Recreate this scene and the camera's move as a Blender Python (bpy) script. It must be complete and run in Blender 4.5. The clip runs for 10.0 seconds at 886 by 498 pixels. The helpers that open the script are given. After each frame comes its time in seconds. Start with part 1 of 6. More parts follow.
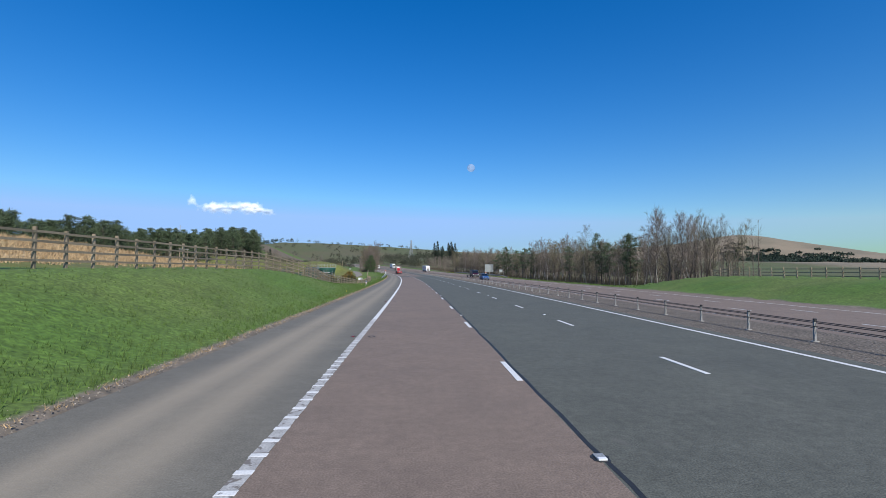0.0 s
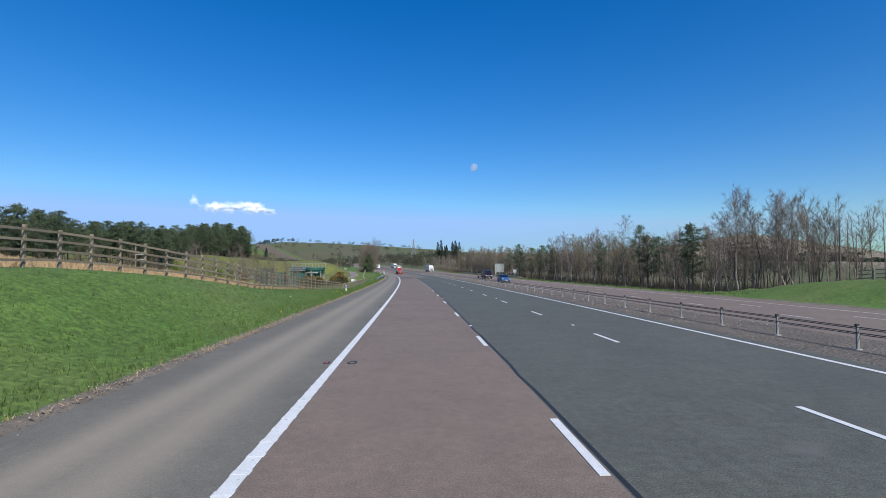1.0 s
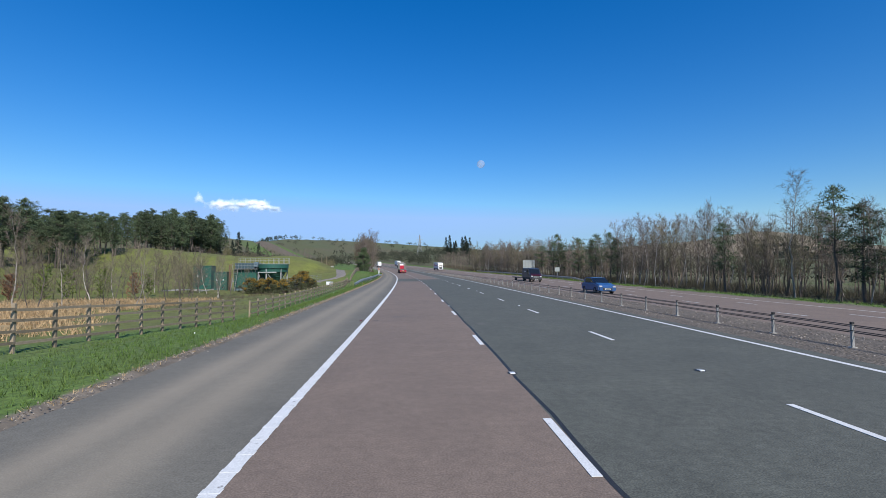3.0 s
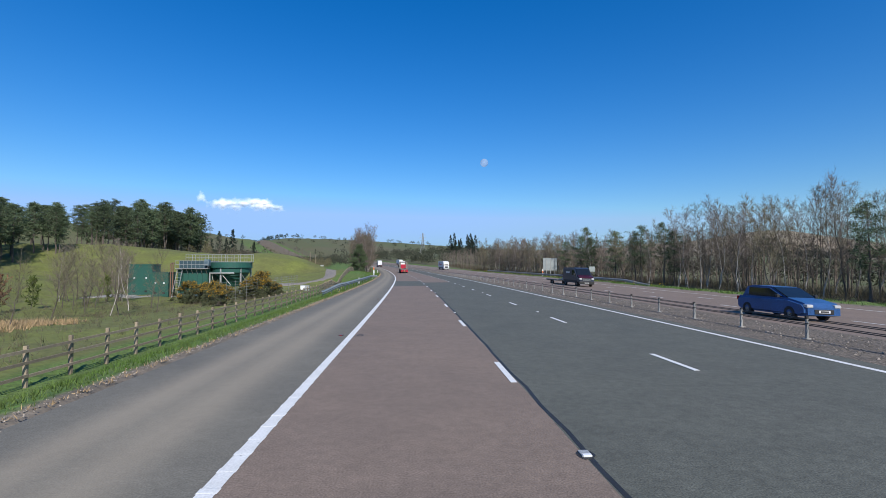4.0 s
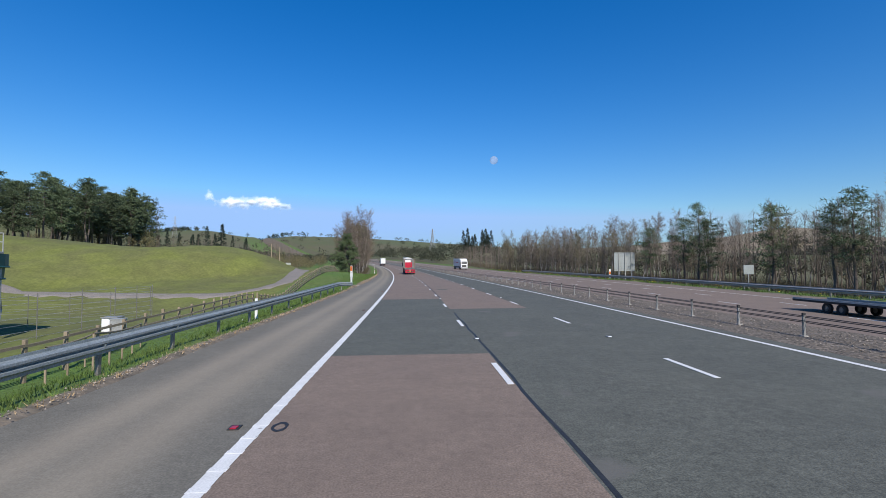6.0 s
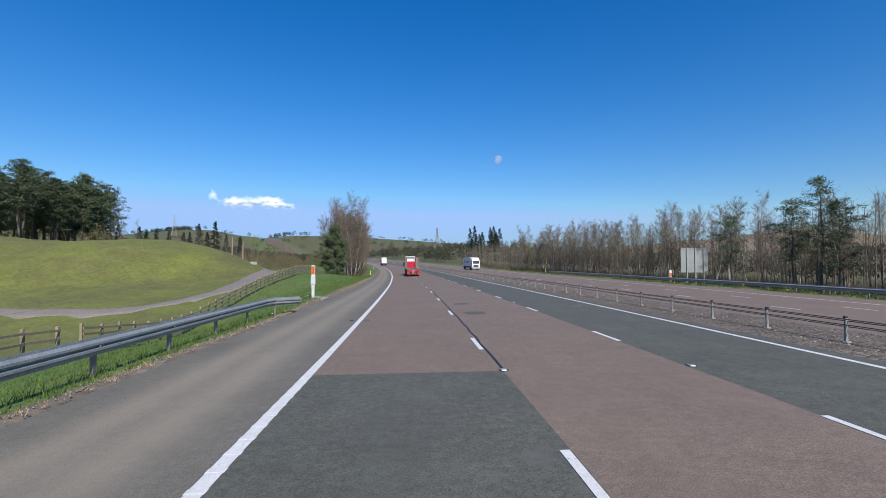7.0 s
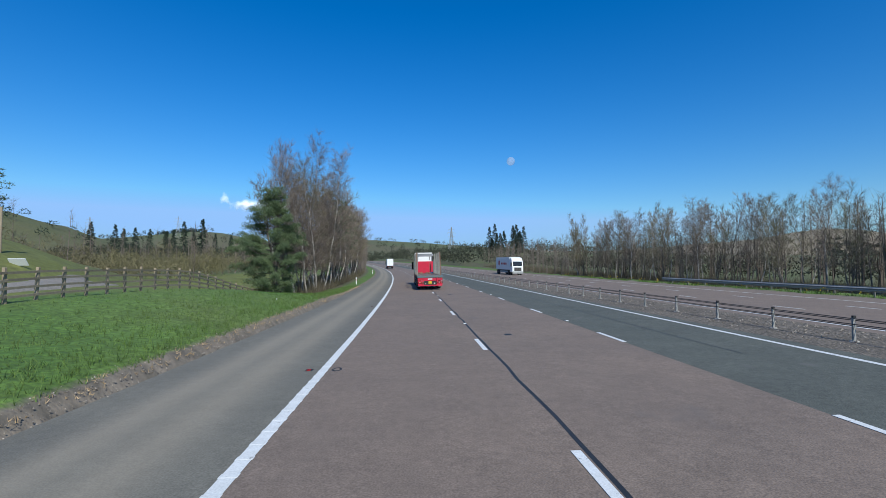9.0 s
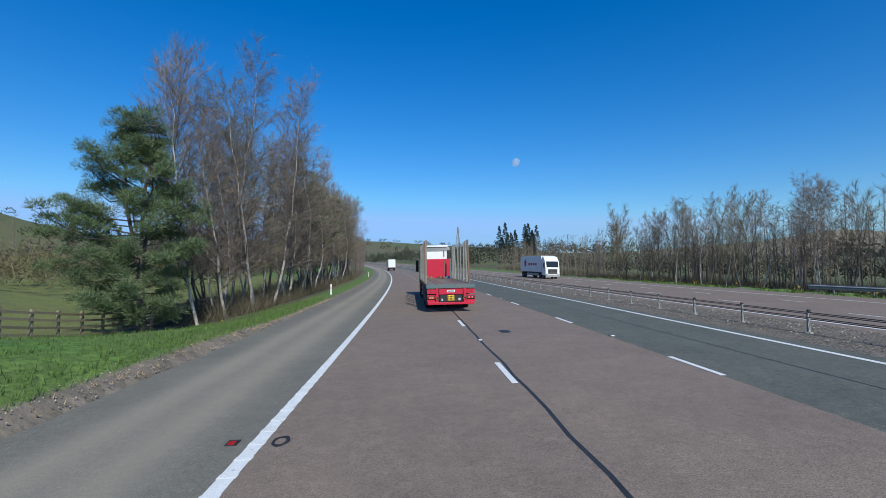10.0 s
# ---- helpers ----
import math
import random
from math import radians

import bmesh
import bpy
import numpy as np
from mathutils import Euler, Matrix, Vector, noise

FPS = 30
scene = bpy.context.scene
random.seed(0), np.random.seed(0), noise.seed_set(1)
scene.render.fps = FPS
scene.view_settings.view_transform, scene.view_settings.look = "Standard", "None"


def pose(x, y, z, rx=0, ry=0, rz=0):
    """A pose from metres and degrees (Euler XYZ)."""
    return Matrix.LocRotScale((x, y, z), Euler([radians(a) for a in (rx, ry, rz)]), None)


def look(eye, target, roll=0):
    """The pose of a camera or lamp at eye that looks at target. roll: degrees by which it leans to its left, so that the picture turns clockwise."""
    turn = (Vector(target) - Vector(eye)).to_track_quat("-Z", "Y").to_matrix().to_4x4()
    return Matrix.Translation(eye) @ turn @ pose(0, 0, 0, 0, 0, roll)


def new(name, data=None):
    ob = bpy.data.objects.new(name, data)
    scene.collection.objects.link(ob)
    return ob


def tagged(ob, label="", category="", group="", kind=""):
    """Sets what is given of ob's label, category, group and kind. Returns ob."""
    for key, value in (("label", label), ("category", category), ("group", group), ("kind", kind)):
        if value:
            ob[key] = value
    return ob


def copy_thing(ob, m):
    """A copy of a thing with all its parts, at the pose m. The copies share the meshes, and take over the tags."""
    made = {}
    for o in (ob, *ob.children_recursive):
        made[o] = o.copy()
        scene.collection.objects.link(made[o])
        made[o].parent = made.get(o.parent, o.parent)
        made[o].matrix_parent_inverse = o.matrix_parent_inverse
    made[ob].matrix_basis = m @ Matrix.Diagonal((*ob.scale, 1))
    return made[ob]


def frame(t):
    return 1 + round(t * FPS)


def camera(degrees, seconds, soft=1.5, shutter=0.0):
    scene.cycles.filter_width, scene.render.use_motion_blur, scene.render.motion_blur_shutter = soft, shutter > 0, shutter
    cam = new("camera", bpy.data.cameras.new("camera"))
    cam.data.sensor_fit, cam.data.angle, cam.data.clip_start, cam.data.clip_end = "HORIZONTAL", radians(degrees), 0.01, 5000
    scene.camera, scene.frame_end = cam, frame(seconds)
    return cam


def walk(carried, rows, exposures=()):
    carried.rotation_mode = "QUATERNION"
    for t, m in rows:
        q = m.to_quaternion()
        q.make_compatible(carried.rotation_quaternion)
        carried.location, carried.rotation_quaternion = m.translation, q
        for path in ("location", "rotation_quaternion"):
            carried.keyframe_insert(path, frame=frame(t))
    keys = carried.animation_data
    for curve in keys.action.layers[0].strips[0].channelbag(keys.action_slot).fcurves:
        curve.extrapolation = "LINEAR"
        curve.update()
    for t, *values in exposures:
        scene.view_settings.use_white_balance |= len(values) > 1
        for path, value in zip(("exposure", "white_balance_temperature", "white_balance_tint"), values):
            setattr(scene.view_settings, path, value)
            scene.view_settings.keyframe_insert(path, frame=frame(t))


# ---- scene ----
# ---------- the road's line: s metres along it, l metres to the right of the camera's track ----------
K0, K1 = 3.114e-4, 5.275e-7
SPEED = 22.5
_s = np.linspace(-600, 3600, 42001)
_c = np.clip(_s, 0, 700)
_th = K0 * np.clip(_s, -600, 700) + K1 * _c ** 2
_x = -np.concatenate([[0], np.cumsum(np.sin((_th[1:] + _th[:-1]) / 2) * 0.1)])
_y = np.concatenate([[0], np.cumsum(np.cos((_th[1:] + _th[:-1]) / 2) * 0.1)])
_x, _y = _x - _x[6000], _y - _y[6000]


def heading(s):
    return float(np.interp(s, _s, _th))


def sm(a, b, x):
    t = np.clip((np.asarray(x, float) - a) / (b - a), 0, 1)
    return t * t * (3 - 2 * t)


def road_z(s):
    """Rise of the road ahead, a gentle sag."""
    return 6.0 * np.clip((np.asarray(s, float) - 212) / 313, 0, 1.35) ** 1.6


def surf_z(s, l):
    """Height of the carriageways and the central reserve."""
    b = sm(110, 240, s)
    return road_z(s) + 0.021 * b * np.clip(l, -6, 12) - np.maximum(0, np.asarray(l, float) - 15) * (0.031 * (1 - b) + 0.006 * b)


def at(s, l, z=0.0, on=True):
    """World place of road coordinates; z above the carriageway where on is set."""
    t = np.interp(s, _s, _th)
    return Vector((float(np.interp(s, _s, _x) + l * np.cos(t)), float(np.interp(s, _s, _y) + l * np.sin(t)), float(z + (surf_z(s, l) if on else 0))))


# ---------- camera ----------
cam = camera(87.55, 10.0, 0.7)
SIDE = [(0, -.12), (1, -.10), (2.5, 0), (4.5, .03), (5.5, .13), (7.5, .14), (8.5, .06), (9, 0), (10, 0)]  # drift within the lane
TURNS = [  # seconds, turn beside the road's heading, tilt
    (0, .33, 2.58), (.5, .30, 2.62), (1, .24, 2.58), (1.5, .16, 2.65), (2, .17, 2.40), (2.5, .15, 2.38), (3.1, .08, 2.32), (3.8, 0, 2.26), (4, -.05, 2.24),
    (4.5, .08, 2.22), (5, -.03, 2.19), (5.5, -.19, 1.82), (5.8, -.10, 2.05), (6.4, -.12, 2.12), (7, -.19, 2.09), (7.5, -.17, 2.20), (8, -.05, 2.32),
    (8.5, .02, 2.47), (9, -.05, 2.49), (9.5, -.09, 2.56), (10, -.16, 2.72)]
rows = []
for t, turn, tilt in TURNS:
    s = SPEED * t
    p = at(s, float(np.interp(t, [a for a, _ in SIDE], [b for _, b in SIDE])), 2.334)
    rows.append((t, pose(p.x, p.y, p.z, 90 + tilt, 0.0, math.degrees(heading(s)) - 3.324 + turn)))
walk(cam, rows, exposures=[(0, .05, 6500, 10), (5.0, .07, 6500, 10), (7.0, .07, 6760, 12), (7.5, .04, 6480, 9), (8.0, .01, 6210, 4), (10.0, -.01, 6180, 4)])

# ---------- sky and sun ----------
world = bpy.data.worlds.new("World")
scene.world = world
world.use_nodes = True
wn = world.node_tree.nodes
sky = wn.new("ShaderNodeTexSky")
sky.sky_type, sky.sun_disc = "NISHITA", False
SUN_EL, SUN_AZ = radians(40), math.atan2(0.349, -0.937)  # azimuth from +y towards +x
sky.sun_elevation, sky.sun_rotation = SUN_EL, SUN_AZ
sky.air_density, sky.dust_density, sky.ozone_density, sky.altitude = 1.21, 0.68, 7.0, 0
tint = wn.new("ShaderNodeHueSaturation")
tint.inputs["Hue"].default_value, tint.inputs["Saturation"].default_value = 0.508, 1.316
world.node_tree.links.new(sky.outputs[0], tint.inputs["Color"])
haze = wn.new("ShaderNodeMix")  # the haze near the ground is never brighter than this
haze.data_type, haze.blend_type = "RGBA", "DARKEN"
haze.inputs[0].default_value, haze.inputs[7].default_value = 1.0, (2.4, 4.05, 7.1, 1)
world.node_tree.links.new(tint.outputs[0], haze.inputs[6])
world.node_tree.links.new(haze.outputs[2], wn["Background"].inputs[0])
wn["Background"].inputs[1].default_value = 0.136
sun = new("sun", bpy.data.lights.new("sun", "SUN"))
sun.data.energy, sun.data.angle, sun.data.color = 4.7, radians(0.53), (1.0, 0.95, 0.87)
to_sun = Vector((math.sin(SUN_AZ) * math.cos(SUN_EL), math.cos(SUN_AZ) * math.cos(SUN_EL), math.sin(SUN_EL)))
sun.matrix_world = look(to_sun * 200, (0, 0, 0))


# ---------- materials ----------
def mat(name, col, col2=None, rough=0.6, scale=4.0, fine=60.0, bump=0.15, metal=0.0, contrast=0.5, grain=0.25, spots=None, spot_scale=1.0, spot_at=0.6,
        per_object=0.0, island=0.0, spec=0.4, stretch=(1, 1, 1), dist=0.02, mid=0.0):
    m = bpy.data.materials.new(name)
    m.use_nodes = True
    nt = m.node_tree
    N, L = nt.nodes, nt.links
    b = N["Principled BSDF"]
    b.inputs["Roughness"].default_value, b.inputs["Metallic"].default_value = rough, metal
    b.inputs["Specular IOR Level"].default_value = spec
    tc = N.new("ShaderNodeTexCoord")
    mp = N.new("ShaderNodeMapping")
    mp.inputs["Scale"].default_value = stretch
    L.new(tc.outputs["Object"], mp.inputs[0])
    col2 = col2 or tuple(c * 0.7 for c in col)

    def nz(sc, detail=5.0):
        n = N.new("ShaderNodeTexNoise")
        n.inputs["Scale"].default_value, n.inputs["Detail"].default_value = sc, detail
        L.new(mp.outputs[0], n.inputs["Vector"])
        return n.outputs["Fac"]

    def ramp(f, a, c):
        r = N.new("ShaderNodeMapRange")
        r.inputs["From Min"].default_value, r.inputs["From Max"].default_value = a, c
        L.new(f, r.inputs["Value"])
        return r.outputs[0]

    def mix(f, a, c, blend="MIX"):
        x = N.new("ShaderNodeMix")
        x.data_type, x.blend_type = "RGBA", blend
        for i, v in ((0, f), (6, a), (7, c)):
            if isinstance(v, (int, float)):
                x.inputs[i].default_value = v
            elif isinstance(v, tuple):
                x.inputs[i].default_value = (*v, 1)
            else:
                L.new(v, x.inputs[i])
        return x.outputs[2]

    big, small = nz(scale), nz(fine, 3.0)
    c = mix(ramp(big, 0.5 - contrast / 2, 0.5 + contrast / 2), col, col2)
    g = N.new("ShaderNodeMapRange")
    g.inputs["From Min"].default_value, g.inputs["From Max"].default_value = 0.3, 0.7
    g.inputs["To Min"].default_value, g.inputs["To Max"].default_value = 1 - grain, 1 + grain
    L.new(small, g.inputs["Value"])
    c = mix(1.0, c, g.outputs[0], "MULTIPLY")
    if mid:
        for sc_, k_ in ((7.0, mid), (1.6, mid * .7)):
            h = N.new("ShaderNodeMapRange")
            h.inputs["From Min"].default_value, h.inputs["From Max"].default_value = 0.32, 0.68
            h.inputs["To Min"].default_value, h.inputs["To Max"].default_value = 1 - k_, 1 + k_
            L.new(nz(sc_, 4.0), h.inputs["Value"])
            c = mix(1.0, c, h.outputs[0], "MULTIPLY")
    if spots:
        c = mix(ramp(nz(spot_scale), spot_at, spot_at + 0.06), c, spots)
    for amount, node, socket in ((per_object, "ShaderNodeObjectInfo", "Random"), (island, "ShaderNodeNewGeometry", "Random Per Island")):
        if amount:
            o = N.new(node)
            r = N.new("ShaderNodeMapRange")
            r.inputs["To Min"].default_value, r.inputs["To Max"].default_value = 1 - amount, 1 + amount
            L.new(o.outputs[socket], r.inputs["Value"])
            c = mix(1.0, c, r.outputs[0], "MULTIPLY")
    L.new(c, b.inputs["Base Color"])
    if bump:
        bp = N.new("ShaderNodeBump")
        bp.inputs["Strength"].default_value, bp.inputs["Distance"].default_value = bump, dist
        L.new(small, bp.inputs["Height"])
        L.new(bp.outputs[0], b.inputs["Normal"])
    return m


M = dict(
    lane_brown=mat("lane_brown", (.205, .155, .119), (.172, .132, .104), .85, .35, 42, .35, grain=.28, mid=.09, spots=(.155, .125, .105), spot_scale=.35, spot_at=.68),
    lane_grey=mat("lane_grey", (.105, .108, .087), (.086, .089, .073), .85, .4, 42, .35, grain=.36, mid=.14, spots=(.122, .118, .102), spot_scale=.5, spot_at=.66),
    hard_shoulder=mat("hard_shoulder", (.165, .153, .122), (.132, .124, .102), .9, .3, 40, .25, grain=.24, mid=.08),
    tar=mat("tar", (.018, .018, .019), (.03, .03, .03), .6, 2, 50, .2),
    paint=mat("road_paint", (.72, .72, .70), (.60, .60, .57), .6, 3, 40, .15, grain=.12, spots=(.25, .24, .22), spot_scale=9, spot_at=.66),
    gravel=mat("gravel", (.160, .134, .105), (.110, .093, .074), .95, .8, 14, 1.0, grain=.75, dist=.06, mid=.25),
    concrete=mat("concrete", (.36, .34, .30), (.28, .27, .24), .9, 2, 30, .3),
    wood=mat("weathered_wood", (.33, .262, .178), (.215, .172, .12), .85, 3, 50, .3, stretch=(3, 3, .8), per_object=.2),
    galv=mat("galvanised_steel", (.37, .41, .41), (.27, .31, .31), .5, 3, 30, .05, metal=.3, per_object=.1),
    dull_galv=mat("dull_steel", (.42, .43, .42), (.28, .28, .27), .6, 5, 40, .1, metal=.4, per_object=.15),
    old_steel=mat("weathered_steel", (.40, .385, .36), (.29, .275, .255), .65, 3, 30, .1, metal=.1),
    barrier_post=mat("grey_barrier_post", (.33, .325, .305), (.22, .215, .20), .65, 5, 40, .1, metal=.2, per_object=.15),
    stake=mat("grey_stake_paint", (.25, .245, .225), (.15, .14, .125), .65, 4, 40, .1, metal=.15, per_object=.15),
    rust=mat("rusty_steel", (.16, .085, .055), (.22, .14, .10), .8, 4, 40, .2, metal=.2),
    red=mat("red_paint", (.52, .014, .045), (.42, .014, .038), .45, 2.5, 20, .05, grain=.08, spots=(.30, .06, .05), spot_scale=4, spot_at=.68),
    blue=mat("worn_blue_paint", (.075, .14, .165), (.13, .135, .12), .7, 3, 30, .1, spots=(.19, .13, .09), spot_scale=5, spot_at=.58),
    white=mat("white_paint", (.78, .79, .79), (.70, .71, .71), .35, 1.5, 20, .03, grain=.05),
    navy=mat("dark_blue_paint", (.025, .035, .06), (.02, .03, .05), .3, 2, 20, .02, grain=.05),
    black=mat("black_plastic", (.018, .018, .018), (.03, .03, .03), .6, 4, 40, .08),
    rubber=mat("rubber", (.022, .021, .02), (.04, .038, .035), .85, 5, 60, .2),
    steel=mat("wheel_steel", (.30, .29, .27), (.18, .16, .14), .5, 6, 40, .1, metal=.5),
    planks=mat("deck_boards", (.20, .155, .125), (.135, .108, .09), .85, 2.5, 40, .35, stretch=(6, 1, 6), per_object=.3),
    redstripe=mat("faded_red_stripe", (.33, .085, .085), (.22, .085, .075), .8, 2, 30, .2),
    timber=mat("sawn_timber", (.28, .17, .095), (.19, .115, .07), .8, 3, 40, .2, stretch=(1, 6, 6), per_object=.3),
    yellow=mat("yellow_plate", (.75, .50, .02), (.68, .44, .02), .4, 3, 20, .02, grain=.05),
    lens_red=mat("red_lens", (.45, .012, .015), None, .2, 3, 20, .02), lens_amber=mat("amber_lens", (.6, .16, .012), None, .2, 3, 20, .02),
    lens_clear=mat("clear_lens", (.55, .55, .55), None, .15, 3, 20, .02),
    glass=mat("dark_glass", (.012, .015, .018), None, .06, 3, 20, 0, spec=.6),
    bark=mat("bark", (.135, .112, .092), (.08, .066, .056), .9, 3, 30, .4, per_object=.25),
    birch=mat("birch_bark", (.50, .46, .41), (.20, .165, .135), .85, 2.5, 25, .3, contrast=.35, per_object=.2, stretch=(1, 1, .6)),
    bough=mat("dark_boughs", (.17, .135, .112), (.11, .088, .075), .9, 3, 30, .2, per_object=.25),
    twig=mat("twigs", (.225, .178, .148), (.18, .148, .12), .9, .5, 8, 0, per_object=.25, island=.3),
    bud=mat("budding_twigs", (.185, .172, .095), (.165, .138, .095), .9, .5, 8, 0, per_object=.25, island=.35),
    young_leaf=mat("young_leaves", (.16, .20, .045), (.11, .16, .035), .8, .8, 8, 0, per_object=.2, island=.3),
    copper_leaf=mat("withered_beech_leaves", (.24, .12, .065), (.18, .10, .06), .85, .8, 8, 0, per_object=.15, island=.3),
    needle=mat("pine_needles", (.098, .135, .066), (.060, .088, .046), .8, .8, 8, 0, per_object=.25, island=.4),
    fresh_needle=mat("fresh_pine_needles", (.120, .165, .070), (.075, .110, .052), .75, .8, 8, 0, island=.4),
    leafing=mat("leafing_scrub", (.155, .142, .066), (.115, .098, .06), .9, .05, 6, 0, island=.35),
    spruce=mat("spruce_needles", (.022, .042, .024), (.016, .03, .02), .8, .8, 8, 0, per_object=.2, island=.35),
    gorse_leaf=mat("gorse_leaf", (.070, .088, .038), (.085, .085, .045), .85, 1, 10, 0, island=.4),
    gorse_flower=mat("gorse_flower", (.46, .27, .022), (.36, .195, .016), .8, 1, 10, 0, island=.3),
    grass=mat("grass_blades", (.062, .126, .018), (.090, .130, .030), .8, .25, 6, 0, island=.4),
    dry=mat("dry_grass", (.44, .315, .175), (.34, .235, .125), .9, .2, 6, 0, island=.3),
    shrub=mat("brown_scrub", (.105, .082, .060), (.11, .10, .052), .9, .1, 6, 0, island=.35),
    far_wood=mat("far_wood", (.06, .058, .038), (.04, .05, .03), .95, .02, 2, 0, island=.45),
    green=mat("green_steel", (.022, .105, .078), (.03, .088, .07), .5, 1.5, 20, .05),
    rail_blue=mat("grey_blue_steel", (.13, .19, .22), (.10, .15, .18), .5, 2, 20, .05),
    sign_back=mat("sign_back", (.36, .39, .39), (.29, .32, .32), .5, 1, 20, .02, metal=.3),
    orange=mat("orange_sticker", (.75, .19, .03), (.65, .15, .03), .4, 3, 20, .02),
    moon=mat("pale_moon", (.62, .66, .74), (.45, .52, .64), .9, .02, .1, 0, grain=.05),
    maroon=mat("maroon_paint", (.055, .01, .02), None, .25, 2, 20, .02), silver=mat("blue_car_paint", (.035, .10, .26), None, .3, 2, 20, .02),
    dandelion=mat("yellow_petals", (.75, .55, .02), None, .7, 5, 20, 0, island=.2),
)

M["moon"].node_tree.nodes["Principled BSDF"].inputs["Alpha"].default_value = .3


# ---------- mesh tools ----------
def bm_box(bm, x0, x1, y0, y1, z0, z1, bevel=0.0, m=None):
    r = bmesh.ops.create_cube(bm, size=1.0)
    vs = r["verts"]
    for v in vs:
        v.co = Vector((x0 + (v.co.x + .5) * (x1 - x0), y0 + (v.co.y + .5) * (y1 - y0), z0 + (v.co.z + .5) * (z1 - z0)))
    if bevel:
        es = list({e for v in vs for e in v.link_edges})
        r = bmesh.ops.bevel(bm, geom=es, offset=bevel, segments=2, affect="EDGES", profile=.6)
        vs = list({v for f in r["faces"] for v in f.verts} | {v for v in vs if v.is_valid})
    if m is not None:
        bmesh.ops.transform(bm, matrix=m, verts=vs)
    return vs


def bm_cyl(bm, r0, r1, h, n=16, m=None, caps=True):
    r = bmesh.ops.create_cone(bm, cap_ends=caps, segments=n, radius1=r0, radius2=r1, depth=h)
    if m is not None:
        bmesh.ops.transform(bm, matrix=m, verts=r["verts"])
    return r["verts"]


def bm_poly(bm, pts, x0, x1, m=None):
    """A yz outline given as points, drawn out from x0 to x1."""
    a = [bm.verts.new((x0, y, z)) for y, z in pts]
    b = [bm.verts.new((x1, y, z)) for y, z in pts]
    n = len(pts)
    bm.faces.new(a)
    bm.faces.new(b[::-1])
    for i in range(n):
        bm.faces.new((a[i], b[i], b[(i + 1) % n], a[(i + 1) % n]))
    if m is not None:
        bmesh.ops.transform(bm, matrix=m, verts=a + b)
    bmesh.ops.recalc_face_normals(bm, faces=bm.faces[:])
    return a + b


def part(name, bm, material, parent, label=""):
    if isinstance(bm, bpy.types.Mesh):
        me = bm
    else:
        me = bpy.data.meshes.new(name)
        bm.to_mesh(me)
        bm.free()
    if not me.materials:
        me.materials.append(material)
    ob = new(name, me)
    ob.parent = parent
    return tagged(ob, label)


def box(name, parent, material, *dims, bevel=0.0, m=None, label=""):
    bm = bmesh.new()
    bm_box(bm, *dims, bevel=bevel, m=m)
    return part(name, bm, material, parent, label)


def thing(name, m, label, category, group="", kind=""):
    e = new(name)
    e.matrix_world = m
    e.empty_display_size = 0.2
    return tagged(e, label, category, group, kind)


def pydata(name, verts, faces, material, smooth=False):
    me = bpy.data.meshes.new(name)
    me.from_pydata(verts, [], faces)
    me.materials.append(material)
    if smooth:
        me.polygons.foreach_set("use_smooth", [True] * len(me.polygons))
    return me


def ribbon(name, s0, s1, l0, l1, material, dz=0.0, step=3.0, kind="structure", label="", category="", wob=0.0, parent=None, lifted=None, under=0.0):
    """A strip of surface that follows the road between two offsets."""
    n = max(1, int((s1 - s0) / step))
    vs, fs = [], []
    rnd = random.Random(int(s0 * 7 + l0 * 13))
    for i in range(n + 1):
        s = s0 + (s1 - s0) * i / n
        w = rnd.uniform(-wob, wob)
        for l in (l0, l1):
            vs.append(at(s, l + w, dz))
        if i:
            k = 2 * i
            fs.append((k - 2, k - 1, k + 1, k))
    me = pydata(name, vs, fs, material)
    ob = new(name, me)
    if parent:
        ob.parent = parent
    return tagged(ob, label, category, "", kind)

# ---------- ground: one sheet ----------
FS = np.array([-60, 33, 42, 50, 57, 66, 75, 84, 101, 120, 150, 165, 175, 180, 184, 188, 191.5, 194, 197, 200, 205, 212, 221, 227, 231.3, 234, 236.6, 239.3, 242, 246.3, 250, 300, 340])
FZ = np.array([2.3, 2.4, 2.38, 1.7, .95, .5, .15, -.4, -1.25, -1.2, -1.1, -1.0, -1.05, -1.5, -1.85, -2.0, -1.55, -1.2, -.85, -.45, .12, .72, 1.22, 1.20, 1.14, 1.03, .70, .27, -.18, -.78, -1.0, -.6, -.5])
FL = np.array([-14, -14, -13.6, -12.5, -12, -12.7, -13.3, -12.5, -11.5, -11.3, -11.4, -12.5, -13.5, -13.8, -14, -14.2, -14.3, -14.4, -14.5, -14.5, -14.5, -14.5, -14.5, -14.5, -14.5, -14.5, -14.5, -14.5, -14.5, -14.5, -14.5, -14, -14])


def fence_l(s):
    return np.interp(s, FS, FL)


def fence_z(s):
    return (np.interp(s - 1.5, FS, FZ) + np.interp(s, FS, FZ) + np.interp(s + 1.5, FS, FZ)) / 3


def bump(s, l, s0, l0, ws, wl):
    return np.exp(-((s - s0) / ws) ** 2 - ((l - l0) / wl) ** 2)


